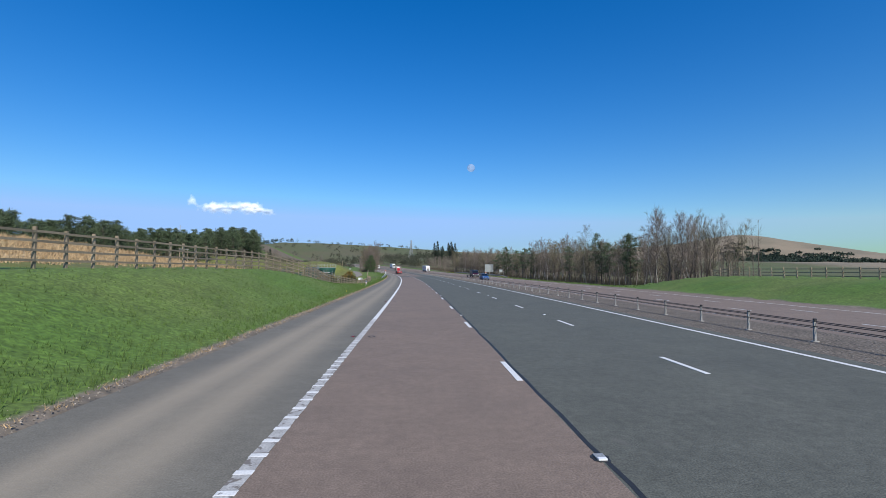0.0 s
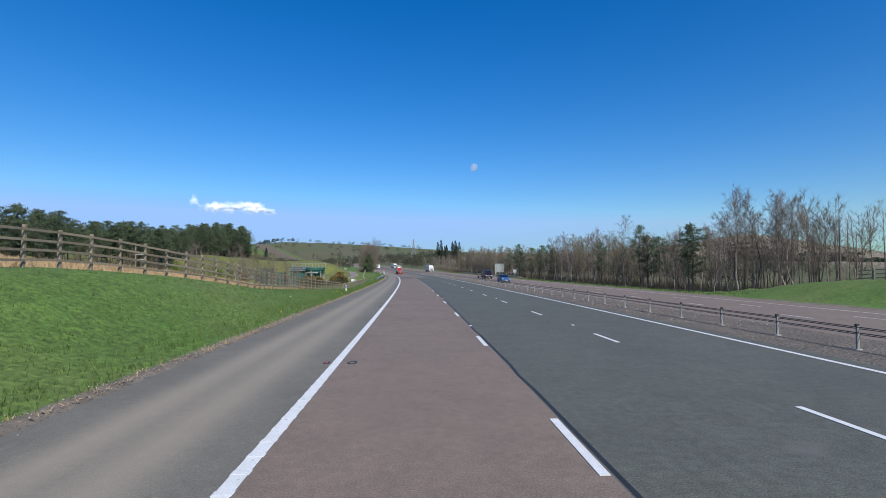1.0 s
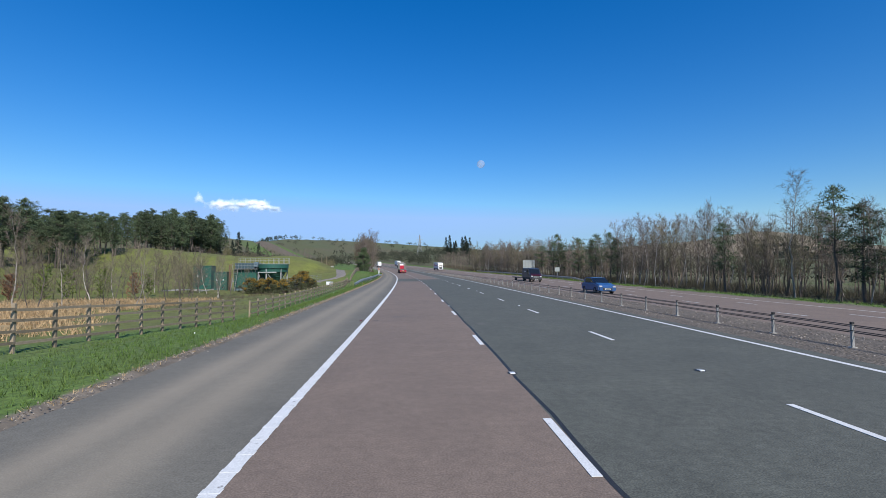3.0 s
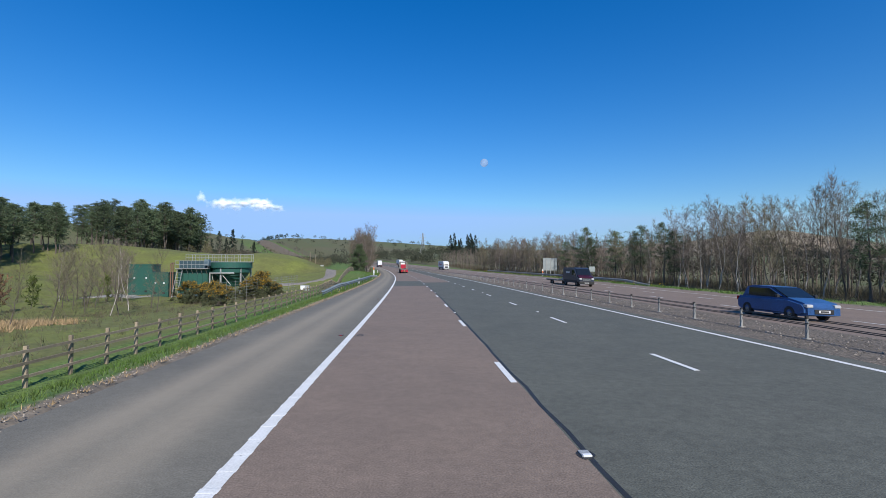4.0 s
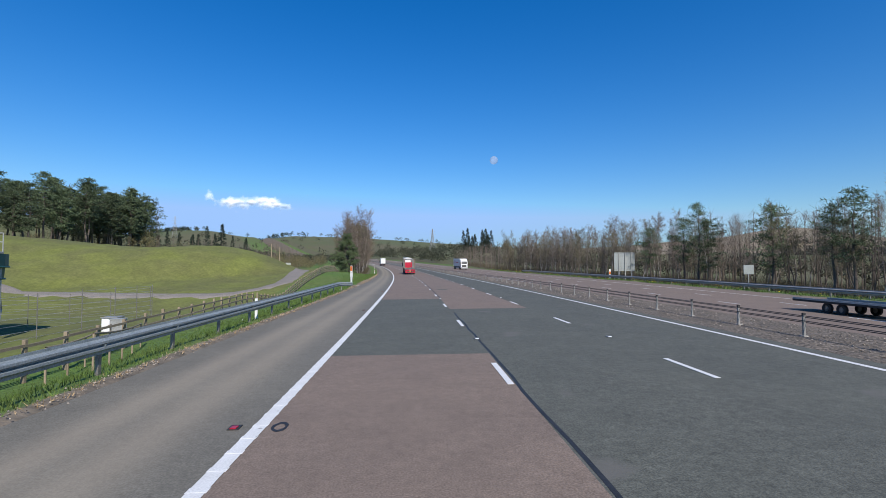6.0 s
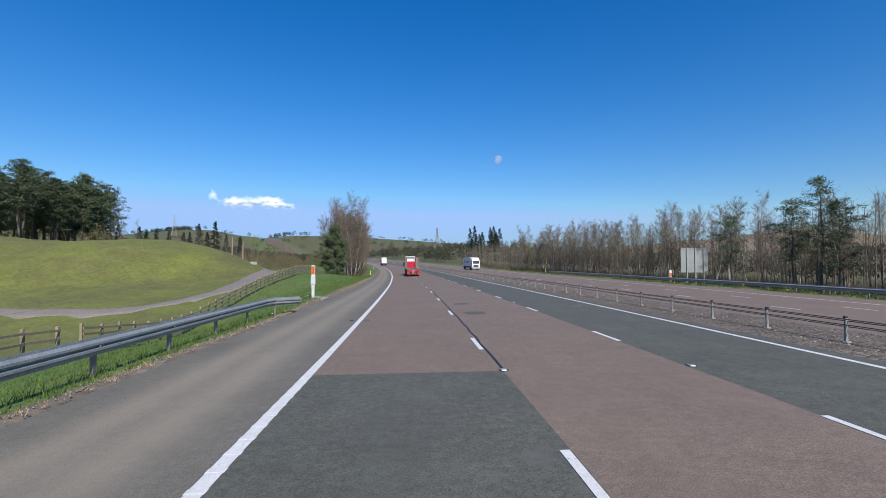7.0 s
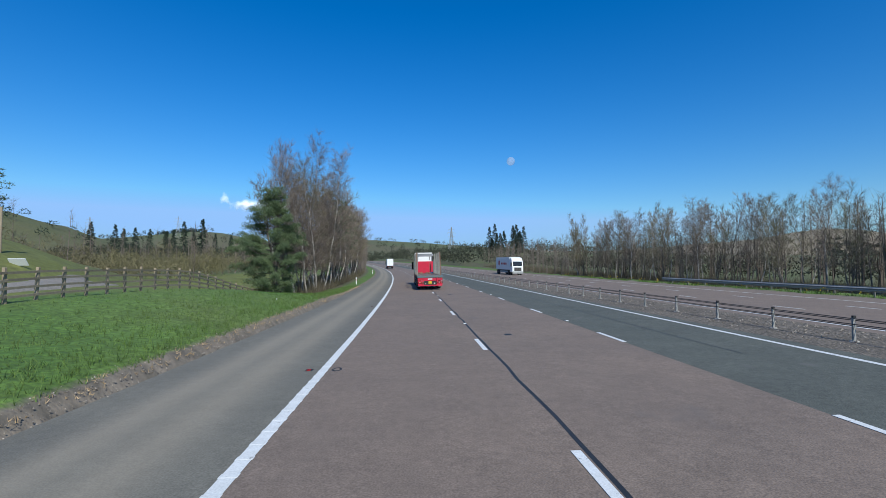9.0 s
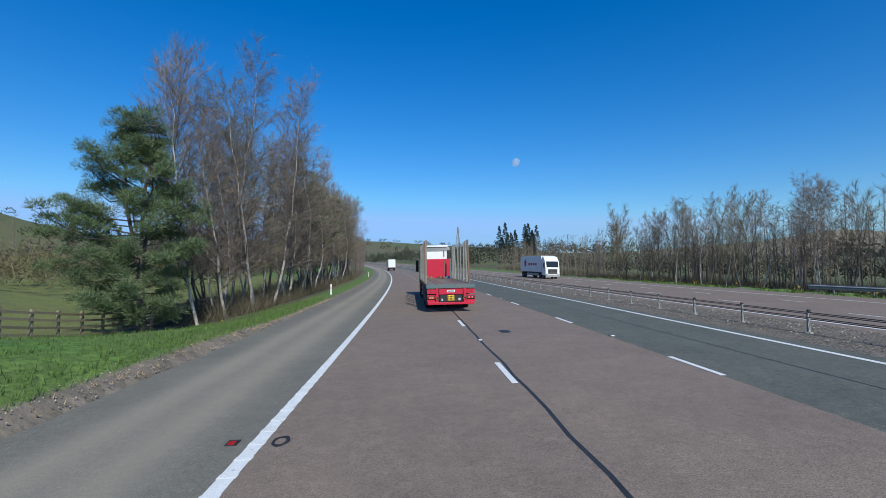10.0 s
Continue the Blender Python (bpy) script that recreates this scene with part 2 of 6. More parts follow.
def ground_z(s, l):
    s, l = np.asarray(s, float), np.asarray(l, float)
    rz = surf_z(s, np.clip(l, -6, 33))
    th = np.interp(s, _s, _th)
    wx, wy = np.interp(s, _s, _x) + l * np.cos(th), np.interp(s, _s, _y) + l * np.sin(th)
    # near side
    fz, fl = fence_z(s), fence_l(s)
    u = np.clip((-6.1 - l) / (-6.1 - fl), 0, 1)
    verge = fz * u * u * (3 - 2 * u) + .42 * np.sin(math.pi * np.sqrt(u)) * sm(182, 190, s) * (1 - sm(236, 250, s)) * (1 - bump(s, l, 192.6, -6.6, 2.4, 1.0))
    field = 2.7 * sm(-14, -36, l) * (1 - sm(86, 114, s)) * (1 - .5 * sm(-42, -60, l)) - 1.0 * sm(-15, -26, l) * sm(115, 140, s) * (1 - sm(210, 240, s))
    l0 = -52 + 30 * sm(203, 226, s)
    end = 248 + (-l - 25) * .9
    mound = 7.7 * np.clip((l0 - l) / 60, 0, 1) ** .66 * (1 - sm(end - 16, end + 24, s)) * sm(105, 175, s)
    mound = mound + 2.7 * bump(s, l, 240, -36, 20, 11) + .5 * bump(s, l, 230, -27, 9, 6)
    lhill = 7 * sm(390, 600, s) * sm(-35, -120, l) + 35 * bump(wx, wy, -388, 565, 60, 110)
    left = verge + field + mound + lhill
    # far side
    bank = 1.9 * sm(33, 43, l) * (1 - sm(62, 84, s))
    right = bank - 1.0 * sm(34, 46, l) * sm(70, 90, s) * (1 - sm(330, 420, s)) + 9 * sm(380, 540, s) * sm(40, 110, l) - 6 * sm(70, 200, l) * (1 - sm(300, 480, s))
    hills = 106 * bump(wx, wy, 1560, 2050, 330, 400) + 18 * bump(wx, wy, 1950, 1750, 400, 420) + 26 * bump(wx, wy, 1250, 2500, 360, 360)
    right = right + hills * (1 + .12 * np.sin(wx / 90.0) * np.sin(wy / 130.0))
    far = 62 * sm(760, 1650, s) + 10 * np.sin(l / 260.0 + 1) * sm(800, 1500, s) + 16 * bump(s, l, 1500, -150, 260, 130)
    z = rz + np.where(l < 0, left, right) + far * sm(20, 200, np.abs(l) + np.maximum(0, s - 700))
    on_road = (l > -6.05) & (l < 32.9)
    return np.where(on_road, rz - 0.08, z)


def gpt(s, l, dz=0.0):
    p = at(s, l, 0, False)
    p.z = float(ground_z(s, l)) + dz
    return p


ls = np.concatenate([np.linspace(-900, -200, 22)[:-1], np.linspace(-200, -60, 22)[:-1], np.linspace(-60, -20, 26)[:-1], np.linspace(-20, -6.6, 24), [-6.3, -6.04], np.linspace(-6, 33, 9)[1:-1], [32.9],
                     np.linspace(33.3, 60, 24), np.linspace(60, 200, 20)[1:], np.linspace(200, 2600, 34)[1:]])
gs = np.concatenate([np.linspace(-500, -60, 16)[:-1], np.linspace(-60, 330, 196)[:-1], np.linspace(330, 800, 80)[:-1], np.linspace(800, 3400, 60)])
nl, ns = len(ls), len(gs)
SS, LL = np.meshgrid(gs, ls, indexing="ij")
ZZ = ground_z(SS, LL)
rng = np.random.default_rng(4)
off = (LL < -6.5) | (LL > 34)
ZZ = ZZ + np.where(off, rng.normal(0, 1, ZZ.shape) * np.clip(np.abs(LL) / 400, .02, .5), 0)
TH = np.interp(SS, _s, _th)
XX, YY = np.interp(SS, _s, _x) + LL * np.cos(TH), np.interp(SS, _s, _y) + LL * np.sin(TH)
idx = np.arange(ns * nl).reshape(ns, nl)
quads = np.stack([idx[:-1, :-1], idx[:-1, 1:], idx[1:, 1:], idx[1:, :-1]], -1).reshape(-1, 4)
me = bpy.data.meshes.new("ground")
me.from_pydata(np.stack([XX, YY, ZZ], -1).reshape(-1, 3).tolist(), [], quads.tolist())
# what grows where: dry grass, bare soil, woodland floor, moorland
dry = sm(2, 8, fence_l(SS) - LL - 9 * sm(88, 106, SS)) * .95 * (1 - sm(106, 134, SS)) * (1 - sm(44, 72, -LL)) * (LL < 0)
meadow = np.where(LL < 0, sm(.3, 3.5, fence_l(SS) - LL), 0) * (1 - sm(300, 400, SS))
soil = np.maximum(sm(-6.75, -6.15, LL) * (LL < 0), (LL > 32.5) * sm(34.2, 33.2, LL))
wood = np.where((LL > 43) & (LL < 62) & (SS > 75), sm(42, 46, LL), 0)
wood = np.maximum(wood, np.where((LL < -8.5) & (LL > -16.5) & (SS > 248) & (SS < 420), .95, 0))
moor = np.maximum(np.maximum(np.maximum(sm(150, 400, np.abs(LL)), sm(58, 68, LL)) * .8, sm(900, 1500, SS) * .6), sm(300, 380, SS) * sm(-20, -60, LL) * .85)
for name, a in (("dry", dry), ("meadow", meadow), ("soil", soil), ("wood", wood), ("moor", moor), ("hazy_heath", sm(500, 800, LL))):
    at_ = me.attributes.new(name, "FLOAT", "POINT")
    at_.data.foreach_set("value", a.reshape(-1).astype(np.float32))
me.polygons.foreach_set("use_smooth", [True] * len(me.polygons))
gm = mat("ground_cover", (.075, .145, .022), (.112, .152, .036), .95, .12, 7, .6, contrast=.4, grain=.35, dist=.06)
N, L = gm.node_tree.nodes, gm.node_tree.links
bsdf = N["Principled BSDF"]
src = bsdf.inputs["Base Color"].links[0].from_socket
tc = N.new("ShaderNodeTexCoord")
# far right hills: tan heath, its colour lightened to paint in distance haze
for name, c1, c2, sc in (("meadow", (.142, .160, .036), (.122, .128, .040), .16), ("dry", (.42, .30, .155), (.30, .225, .10), .35), ("wood", (.115, .09, .058), (.09, .105, .04), .5), ("moor", (.088, .105, .040), (.11, .10, .05), .006), ("hazy_heath", (.25, .20, .135), (.18, .155, .105), .006), ("soil", (.20, .165, .125), (.135, .115, .088), 2.2)):
    a = N.new("ShaderNodeAttribute")
    a.attribute_name = name
    n = N.new("ShaderNodeTexNoise")
    n.inputs["Scale"].default_value, n.inputs["Detail"].default_value = sc, 6
    L.new(tc.outputs["Object"], n.inputs["Vector"])
    r = N.new("ShaderNodeMapRange")
    r.inputs["From Min"].default_value, r.inputs["From Max"].default_value = .38, .62
    L.new(n.outputs["Fac"], r.inputs["Value"])
    c = N.new("ShaderNodeMix")
    c.data_type = "RGBA"
    c.inputs[6].default_value, c.inputs[7].default_value = (*c1, 1), (*c2, 1)
    L.new(r.outputs[0], c.inputs[0])
    k = N.new("ShaderNodeMath")  # ragged edge: attribute against noise
    k.operation = "MULTIPLY_ADD"
    k.use_clamp = True
    k.inputs[1].default_value = 2.2
    L.new(a.outputs["Fac"], k.inputs[0])
    w = N.new("ShaderNodeMath")
    w.operation = "MULTIPLY"
    w.inputs[1].default_value = -1.2
    n2 = N.new("ShaderNodeTexNoise")
    n2.inputs["Scale"].default_value = max(sc * 2.5, .05)
    L.new(tc.outputs["Object"], n2.inputs["Vector"])
    L.new(n2.outputs["Fac"], w.inputs[0])
    L.new(w.outputs[0], k.inputs[2])
    x = N.new("ShaderNodeMix")
    x.data_type = "RGBA"
    L.new(k.outputs[0], x.inputs[0])
    L.new(src, x.inputs[6])
    L.new(c.outputs[2], x.inputs[7])
    src = x.outputs[2]
for sc, lo in ((.45, .86), (2.6, .80)):  # tufts and trodden spots
    n = N.new("ShaderNodeTexNoise")
    n.inputs["Scale"].default_value, n.inputs["Detail"].default_value, n.inputs["Roughness"].default_value = sc, 8, .68
    L.new(tc.outputs["Object"], n.inputs["Vector"])
    r = N.new("ShaderNodeMapRange")
    r.inputs["From Min"].default_value, r.inputs["From Max"].default_value = .35, .65
    r.inputs["To Min"].default_value, r.inputs["To Max"].default_value = lo, 2 - lo
    L.new(n.outputs["Fac"], r.inputs["Value"])
    x = N.new("ShaderNodeMix")
    x.data_type, x.blend_type = "RGBA", "MULTIPLY"
    x.inputs[0].default_value = 1.0
    L.new(src, x.inputs[6])
    L.new(r.outputs[0], x.inputs[7])
    src = x.outputs[2]
L.new(src, bsdf.inputs["Base Color"])
me.materials.append(gm)
tagged(new("ground", me), "grassy verges, rough fields and distant moorland hills", "ground", "", "structure")

# ---------- carriageways ----------
S0, S1 = -60, 690
cols = np.linspace(-5.9, -2.02, 16)
rows_s = np.arange(S0, S1 + 1, 3.0)
sv = [at(s, l) for s in rows_s for l in cols]
sf = [(i * 16 + j, i * 16 + j + 1, (i + 1) * 16 + j + 1, (i + 1) * 16 + j) for i in range(len(rows_s) - 1) for j in range(15)]
sh = pydata("hard_shoulder", sv, sf, M["hard_shoulder"])
da = sh.attributes.new("dust", "FLOAT", "POINT")
da.data.foreach_set("value", np.tile(np.clip(np.exp(-((cols + 4.55) / .42) ** 2) + .95 * np.exp(-((cols + 3.5) / .5) ** 2), 0, 1), len(rows_s)).astype(np.float32))
nt = M["hard_shoulder"].node_tree
hb = nt.nodes["Principled BSDF"].inputs["Base Color"]
hx = nt.nodes.new("ShaderNodeMix")
hx.data_type = "RGBA"
hx.inputs[7].default_value = (.40, .335, .245, 1)
ha = nt.nodes.new("ShaderNodeAttribute")
ha.attribute_name = "dust"
hn = nt.nodes.new("ShaderNodeTexNoise")
hn.inputs["Scale"].default_value = .5
hm = nt.nodes.new("ShaderNodeMath")
hm.operation = "MULTIPLY"
hm.use_clamp = True
hr = nt.nodes.new("ShaderNodeMapRange")
hr.inputs["From Min"].default_value, hr.inputs["From Max"].default_value = .2, .6
nt.links.new(hn.outputs["Fac"], hr.inputs["Value"])
nt.links.new(ha.outputs["Fac"], hm.inputs[0])
nt.links.new(hr.outputs[0], hm.inputs[1])
nt.links.new(hb.links[0].from_socket, hx.inputs[6])
nt.links.new(hm.outputs[0], hx.inputs[0])
nt.links.new(hx.outputs[2], hb)
tagged(new("hard_shoulder", sh), "grey asphalt hard shoulder with a pale dusty band", "road", "", "structure")
ribbon("road_lane_1", S0, 147.3, -2.02, 2.12, M["lane_brown"], label="reddish-brown asphalt of the slow lane", category="road")
ribbon("road_lane_1", 147.3, 167.7, -2.02, 2.12, M["lane_grey"], label="grey resurfaced stretch of the slow lane", category="road")
ribbon("road_lane_1", 167.7, S1, -2.02, 2.12, M["lane_brown"], label="reddish-brown asphalt of the slow lane", category="road")
ribbon("road_lane_2", S0, 160, 2.12, 6.35, M["lane_grey"], label="dark grey asphalt of the middle lane", category="road")
ribbon("road_lane_2", 160, S1, 2.12, 6.35, M["lane_brown"], label="reddish-brown asphalt of the middle lane", category="road")
ribbon("road_lane_3", S0, S1, 6.35, 11.1, M["lane_grey"], label="dark grey asphalt of the fast lane", category="road")
ribbon("central_reserve", S0, S1, 11.1, 15.1, M["gravel"], label="dark gravel strip between the carriageways", category="median")
ribbon("road_far_side", S0, S1, 15.1, 33.2, M["lane_brown"], label="reddish-brown asphalt of the opposite carriageway", category="road")
ribbon("edge_line", 22, S1, -2.215, -2.02, M["paint"], .006, label="solid white edge line with worn ribs", category="road marking", wob=.003, step=.8)
ribbon("edge_line", S0, S1, 10.38, 10.56, M["paint"], .006, label="solid white edge line beside the central reserve", category="road marking")
ribbon("edge_line", S0, S1, 15.9, 16.1, M["paint"], .006, label="solid white edge line of the opposite carriageway", category="road marking")
ribbon("edge_line", S0, S1, 28.9, 29.1, M["paint"], .006, label="solid white edge line of the opposite hard shoulder", category="road marking")
ribbon("tar_seam", S0, 158, 2.13, 2.20, M["tar"], .003, step=1.2, wob=.035, label="black tar seam between two lanes", category="road seam")
ribbon("tar_seam", 167.7, S1, 2.13, 2.20, M["tar"], .003, step=1.2, wob=.035, label="black tar seam between two lanes", category="road seam")
ribbon("tar_seam", 214, 300, 8.42, 8.46, M["tar"], .003, step=1.5, wob=.025, label="thin dark seam along the fast lane", category="road seam")
dm = bmesh.new()
bm_box(dm, -.065, .065, 0, 2.0, 0, .006)
dash_me = bpy.data.meshes.new("dash")
dm.to_mesh(dash_me)
dm.free()
dash_me.materials.append(M["paint"])


def on_road(s, l, dz=0.0):
    p = at(s, l, dz)
    q = at(s + 1, l, dz)
    bank = math.atan(float(surf_z(s, l + .5) - surf_z(s, l - .5)))
    return Matrix.Translation(p) @ Euler((math.atan(q.z - p.z), -bank, heading(s))).to_matrix().to_4x4()


for l, w, name in ((2.03, 1, "own"), (6.38, 1, "own"), (20.3, 1, "far"), (24.6, 1, "far")):
    line = thing("lane_line", Matrix.Identity(4), "broken white lane line of painted dashes", "road marking", "", "structure")
    k = -5
    while 108.24 + 9 * (k - 10) < 560:
        o = new("dash", dash_me)
        o.parent = line
        shift = 0.9 if l == 6.38 and k < 14 else float(np.interp(18.24 + 9 * k, [64, 108, 150, 162, 212, 226], [.5, 0, -.2, -.95, -.9, 0])) if l == 2.03 else 0.0
        o.matrix_world = on_road(108.24 + 9 * (k - 10) + shift, l, .004)
        k += 1


ribbon("edge_line", S0, 22, -2.215, -2.02, mat("worn_road_paint", (.50, .49, .46), (.30, .29, .27), .7, 5, 40, .2, grain=.25, spots=(.17, .15, .13), spot_scale=7, spot_at=.56), .006, label="white edge line worn thin between its ribs", category="road marking", wob=.012, step=.5)
rv, rf = [], []
for k in range(1100):
    s = -8 + k * .5
    o = len(rv)
    rv.extend((at(s, -2.22, .0095), at(s, -2.02, .0095), at(s + .09, -2.02, .0095), at(s + .09, -2.22, .0095), at(s - .02, -2.23, .004), at(s - .02, -2.01, .004), at(s + .11, -2.01, .004), at(s + .11, -2.23, .004)))
    rf.extend(((o, o + 1, o + 2, o + 3), (o, o + 4, o + 5, o + 1), (o + 1, o + 5, o + 6, o + 2), (o + 2, o + 6, o + 7, o + 3), (o + 3, o + 7, o + 4, o)))
tagged(new("rumble_rib", pydata("rumble_rib", rv, rf, M["paint"])), "raised white ribs across the edge line", "road marking", "", "stuff")


# ---------- road studs, patches, litter ----------
def road_stud(s, l):
    e = thing("road_stud", on_road(s, l, .002), "reflecting road stud in a scuffed black surround", "road stud", "road studs between lanes")
    bm = bmesh.new()
    bmesh.ops.create_circle(bm, cap_ends=True, segments=14, radius=.115)
    for v in bm.verts:
        v.co.x *= random.uniform(.8, 1.15)
        v.co.y *= random.uniform(.9, 1.6)
        v.co.z = .003
    part("surround", bm, M["tar"], e)
    box("casing", e, M["dull_galv"], -.065, .065, -.09, .09, 0, .022, bevel=.008)
    box("reflector", e, M["white"], -.055, .055, -.10, -.04, .004, .028, bevel=.004, label="white reflecting pads")


for k in range(-7, 16):
    for l in (2.14, 6.46):
        if (k, l) != (3, 2.14):
            road_stud(131.74 + 18 * k, l)


def road_patch(name, s, l, ws, wl, material, label):
    bm = bmesh.new()
    r = random.Random(s)
    n = 18
    vs = []
    for i in range(n):
        a = 2 * math.pi * i / n
        k = r.uniform(.85, 1.1) / max(abs(math.cos(a)), abs(math.sin(a))) ** .8
        vs.append(bm.verts.new((wl * .5 * math.cos(a) * k, ws * .5 * math.sin(a) * k, .004)))
    bm.faces.new(vs)
    ob = part(name, bm, material, None)
    ob.matrix_world = on_road(s, l, .001)
    tagged(ob, label, "road patch", "", "structure")


road_patch("road_patch", 180.0, 3.2, 1.4, 1.1, M["lane_grey"], "dark grey repair patch in the brown asphalt")
road_patch("road_patch", 185.35, 3.12, 1.0, .95, M["lane_grey"], "dark grey repair patch in the brown asphalt")
road_patch("road_patch", 218.4, 3.25, .34, .24, M["tar"], "small black repair patch in the asphalt")
road_patch("road_patch", 241.5, 3.3, .7, .4, M["tar"], "small black repair patch in the asphalt")
def stud_ring(s, l):
    """The ring of tar left round a lost road stud."""
    bm = bmesh.new()
    r = random.Random(s)
    n = 16
    rings = []
    for k in (.62, 1.0):
        rings.append([bm.verts.new((.12 * k * math.cos(2 * math.pi * i / n) * r.uniform(.9, 1.1), .2 * k * math.sin(2 * math.pi * i / n) * r.uniform(.9, 1.1), .004)) for i in range(n)])
    for i in range(n):
        bm.faces.new((rings[0][i], rings[1][i], rings[1][(i + 1) % n], rings[0][(i + 1) % n]))
    ob = part("edge_stud_mark", bm, M["tar"], None)
    ob.matrix_world = on_road(s, l, .001)
    tagged(ob, "black ring of tar left by a lost road stud", "road patch", "", "structure")


for k in range(13):
    s = 231.6 - 17.93 * k
    side = .1 if s < 100 else 0
    stud_ring(s, -1.82 + side)
    e = new("red_stud", None)
    e.matrix_world = on_road(s, -2.46 + side)
    tagged(e, "red reflecting road stud beside the edge line", "road stud", "red studs along the edge line")
    box("casing", e, M["tar"], -.08, .08, -.1, .1, .001, .014, bevel=.004)
    box("reflector", e, M["lens_red"], -.045, .045, -.09, .03, .012, .026, bevel=.004)

for k in range(12):
    road_patch("tar_crack", 19.6 - k * .02, -5.7 + k * .3, .022, .36, M["tar"], "thin black joint across the shoulder")
for k in range(7):
    road_patch("tar_crack", 129.7 - k * .06, -4.33 + k * .27, .03, .34, M["tar"], "thin black tar-filled crack across the shoulder")

# ---------- barriers and fences ----------
def tube_along(pts, r, n=6):
    vs, fs = [], []
    for i, p in enumerate(pts):
        d = (pts[min(i + 1, len(pts) - 1)] - pts[max(i - 1, 0)]).normalized()
        a = (d.cross(Vector((0, 0, 1))) if abs(d.z) < .95 else Vector((1, 0, 0))).normalized()
        b = a.cross(d).normalized()
        for k in range(n):
            w = 2 * math.pi * k / n
            vs.append(p + a * (r * math.cos(w)) + b * (r * math.sin(w)))
        if i:
            for k in range(n):
                o, q = (i - 1) * n, i * n
                fs.append((o + k, o + (k + 1) % n, q + (k + 1) % n, q + k))
    return vs, fs


def upright(p, turn=0.0):
    return Matrix.Translation(p) @ Euler((0, 0, turn)).to_matrix().to_4x4()


wire = thing("wire_rope_barrier", Matrix.Identity(4), "wire rope safety barrier on grey steel posts in gravel", "barrier")
bm = bmesh.new()
bm_box(bm, -.04, .04, -.03, .03, -.02, .70, bevel=.01)
post_me = bpy.data.meshes.new("post")
bm.to_mesh(post_me)
bm.free()
post_me.materials.append(M["barrier_post"])
bm = bmesh.new()
bm_box(bm, -.046, .046, -.036, .036, .69, .76, bevel=.01)
cap_me = bpy.data.meshes.new("cap")
bm.to_mesh(cap_me)
bm.free()
cap_me.materials.append(M["black"])
bm = bmesh.new()
bm_cyl(bm, .13, .11, .04, 12, pose(0, 0, .01))
foot_me = bpy.data.meshes.new("footing")
bm.to_mesh(foot_me)
bm.free()
foot_me.materials.append(M["concrete"])
for k in range(-6, 160):
    s = 2.997 * k - .53
    for nm, me_ in (("post", post_me), ("post_cap", cap_me), ("footing", foot_me)):
        o = new(nm, me_)
        o.parent = wire
        o.matrix_world = upright(at(s, 12.8, -.01), heading(s) + random.uniform(-.04, .04)) @ pose(0, 0, 0, random.uniform(-1, 1), random.uniform(-1, 1), 0)
for h, dl in ((.66, -.03), (.61, .035), (.50, -.06), (.44, .06)):
    v, f = tube_along([at(s, 12.8 + dl, h) for s in np.arange(-18.5, 480, 2.997)], .014, 5)
    part("cable", pydata("cable", v, f, M["black"]), M["black"], wire)

WB = [(-.20, -.05), (-.14, -.05), (-.09, .05), (-.04, .05), (-.01, -.03), (.01, -.03), (.04, .05), (.09, .05), (.14, -.05), (.20, -.05)]


def w_beam(name, line, side, post_every, label, post_h=.62, metal=None):
    """A guard rail: line is a list of (s, l, z of the beam's middle over the surface)."""
    e = thing(name, Matrix.Identity(4), label, "barrier")
    vs, fs = [], []
    n = len(WB)
    for i, (s, l, z) in enumerate(line):
        h = heading(s)
        out = Vector((math.cos(h), math.sin(h), 0)) * side
        p = gpt(s, l)
        p.z = z
        for off_, th_ in ((0, 0), (-.008, 1)):
            for a, b in WB:
                vs.append(p + out * (b + off_) + Vector((0, 0, a)))
        if i:
            o, q = (i - 1) * 2 * n, i * 2 * n
            for k in range(n - 1):
                fs.append((o + k, o + k + 1, q + k + 1, q + k))
                fs.append((o + n + k + 1, o + n + k, q + n + k, q + n + k + 1))
            fs.append((o, q, q + n, o + n))
            fs.append((o + n - 1, o + 2 * n - 1, q + 2 * n - 1, q + n - 1))
    part("beam", pydata("beam", vs, fs, metal or M["galv"]), metal or M["galv"], e)
    sa = [a[0] for a in line]
    s = sa[0] + 1.0
    while s < sa[-1] - .3:
        l, z = np.interp(s, sa, [a[1] for a in line]), np.interp(s, sa, [a[2] for a in line])
        g = float(ground_z(s, l))
        if z - g > .3:
            bm = bmesh.new()
            bm_box(bm, -.04, .04, -.055, .055, -.05, z - g + .10, bevel=.008)
            o = part("post", bm, M["steel"], e)
            o.matrix_world = upright(gpt(s, l - side * .11), heading(s))
            bm = bmesh.new()
            bm_cyl(bm, .025, .025, .05, 8, pose(side * .02, 0, z - g, 0, 90, 0))
            o = part("bolt", bm, M["galv"], e)
            o.matrix_world = upright(gpt(s, l), heading(s))
        s += post_every
    return e


line = []
for s in np.arange(128.8, 183.2, .8):
    l = -6.75 - .6 * float(sm(140, 128.5, s)) + 1.2 * float(sm(180.2, 183.0, s))
    z = .58 - .40 * float(sm(137, 128.5, s)) - .05 * float(sm(180.6, 182.6, s))
    line.append((s, l, z))
w_beam("guard_rail", line, 1, 3.2, "galvanised steel guard rail with flared ends on the grass verge")
line = [(s, 34.4, float(ground_z(s, 34.4)) + .58 - .5 * float(sm(162, 153, s))) for s in np.arange(153.6, 262.5, 1.6)]
w_beam("guard_rail", line, -1, 3.2, "weathered steel guard rail before a belt of trees", metal=M["old_steel"])


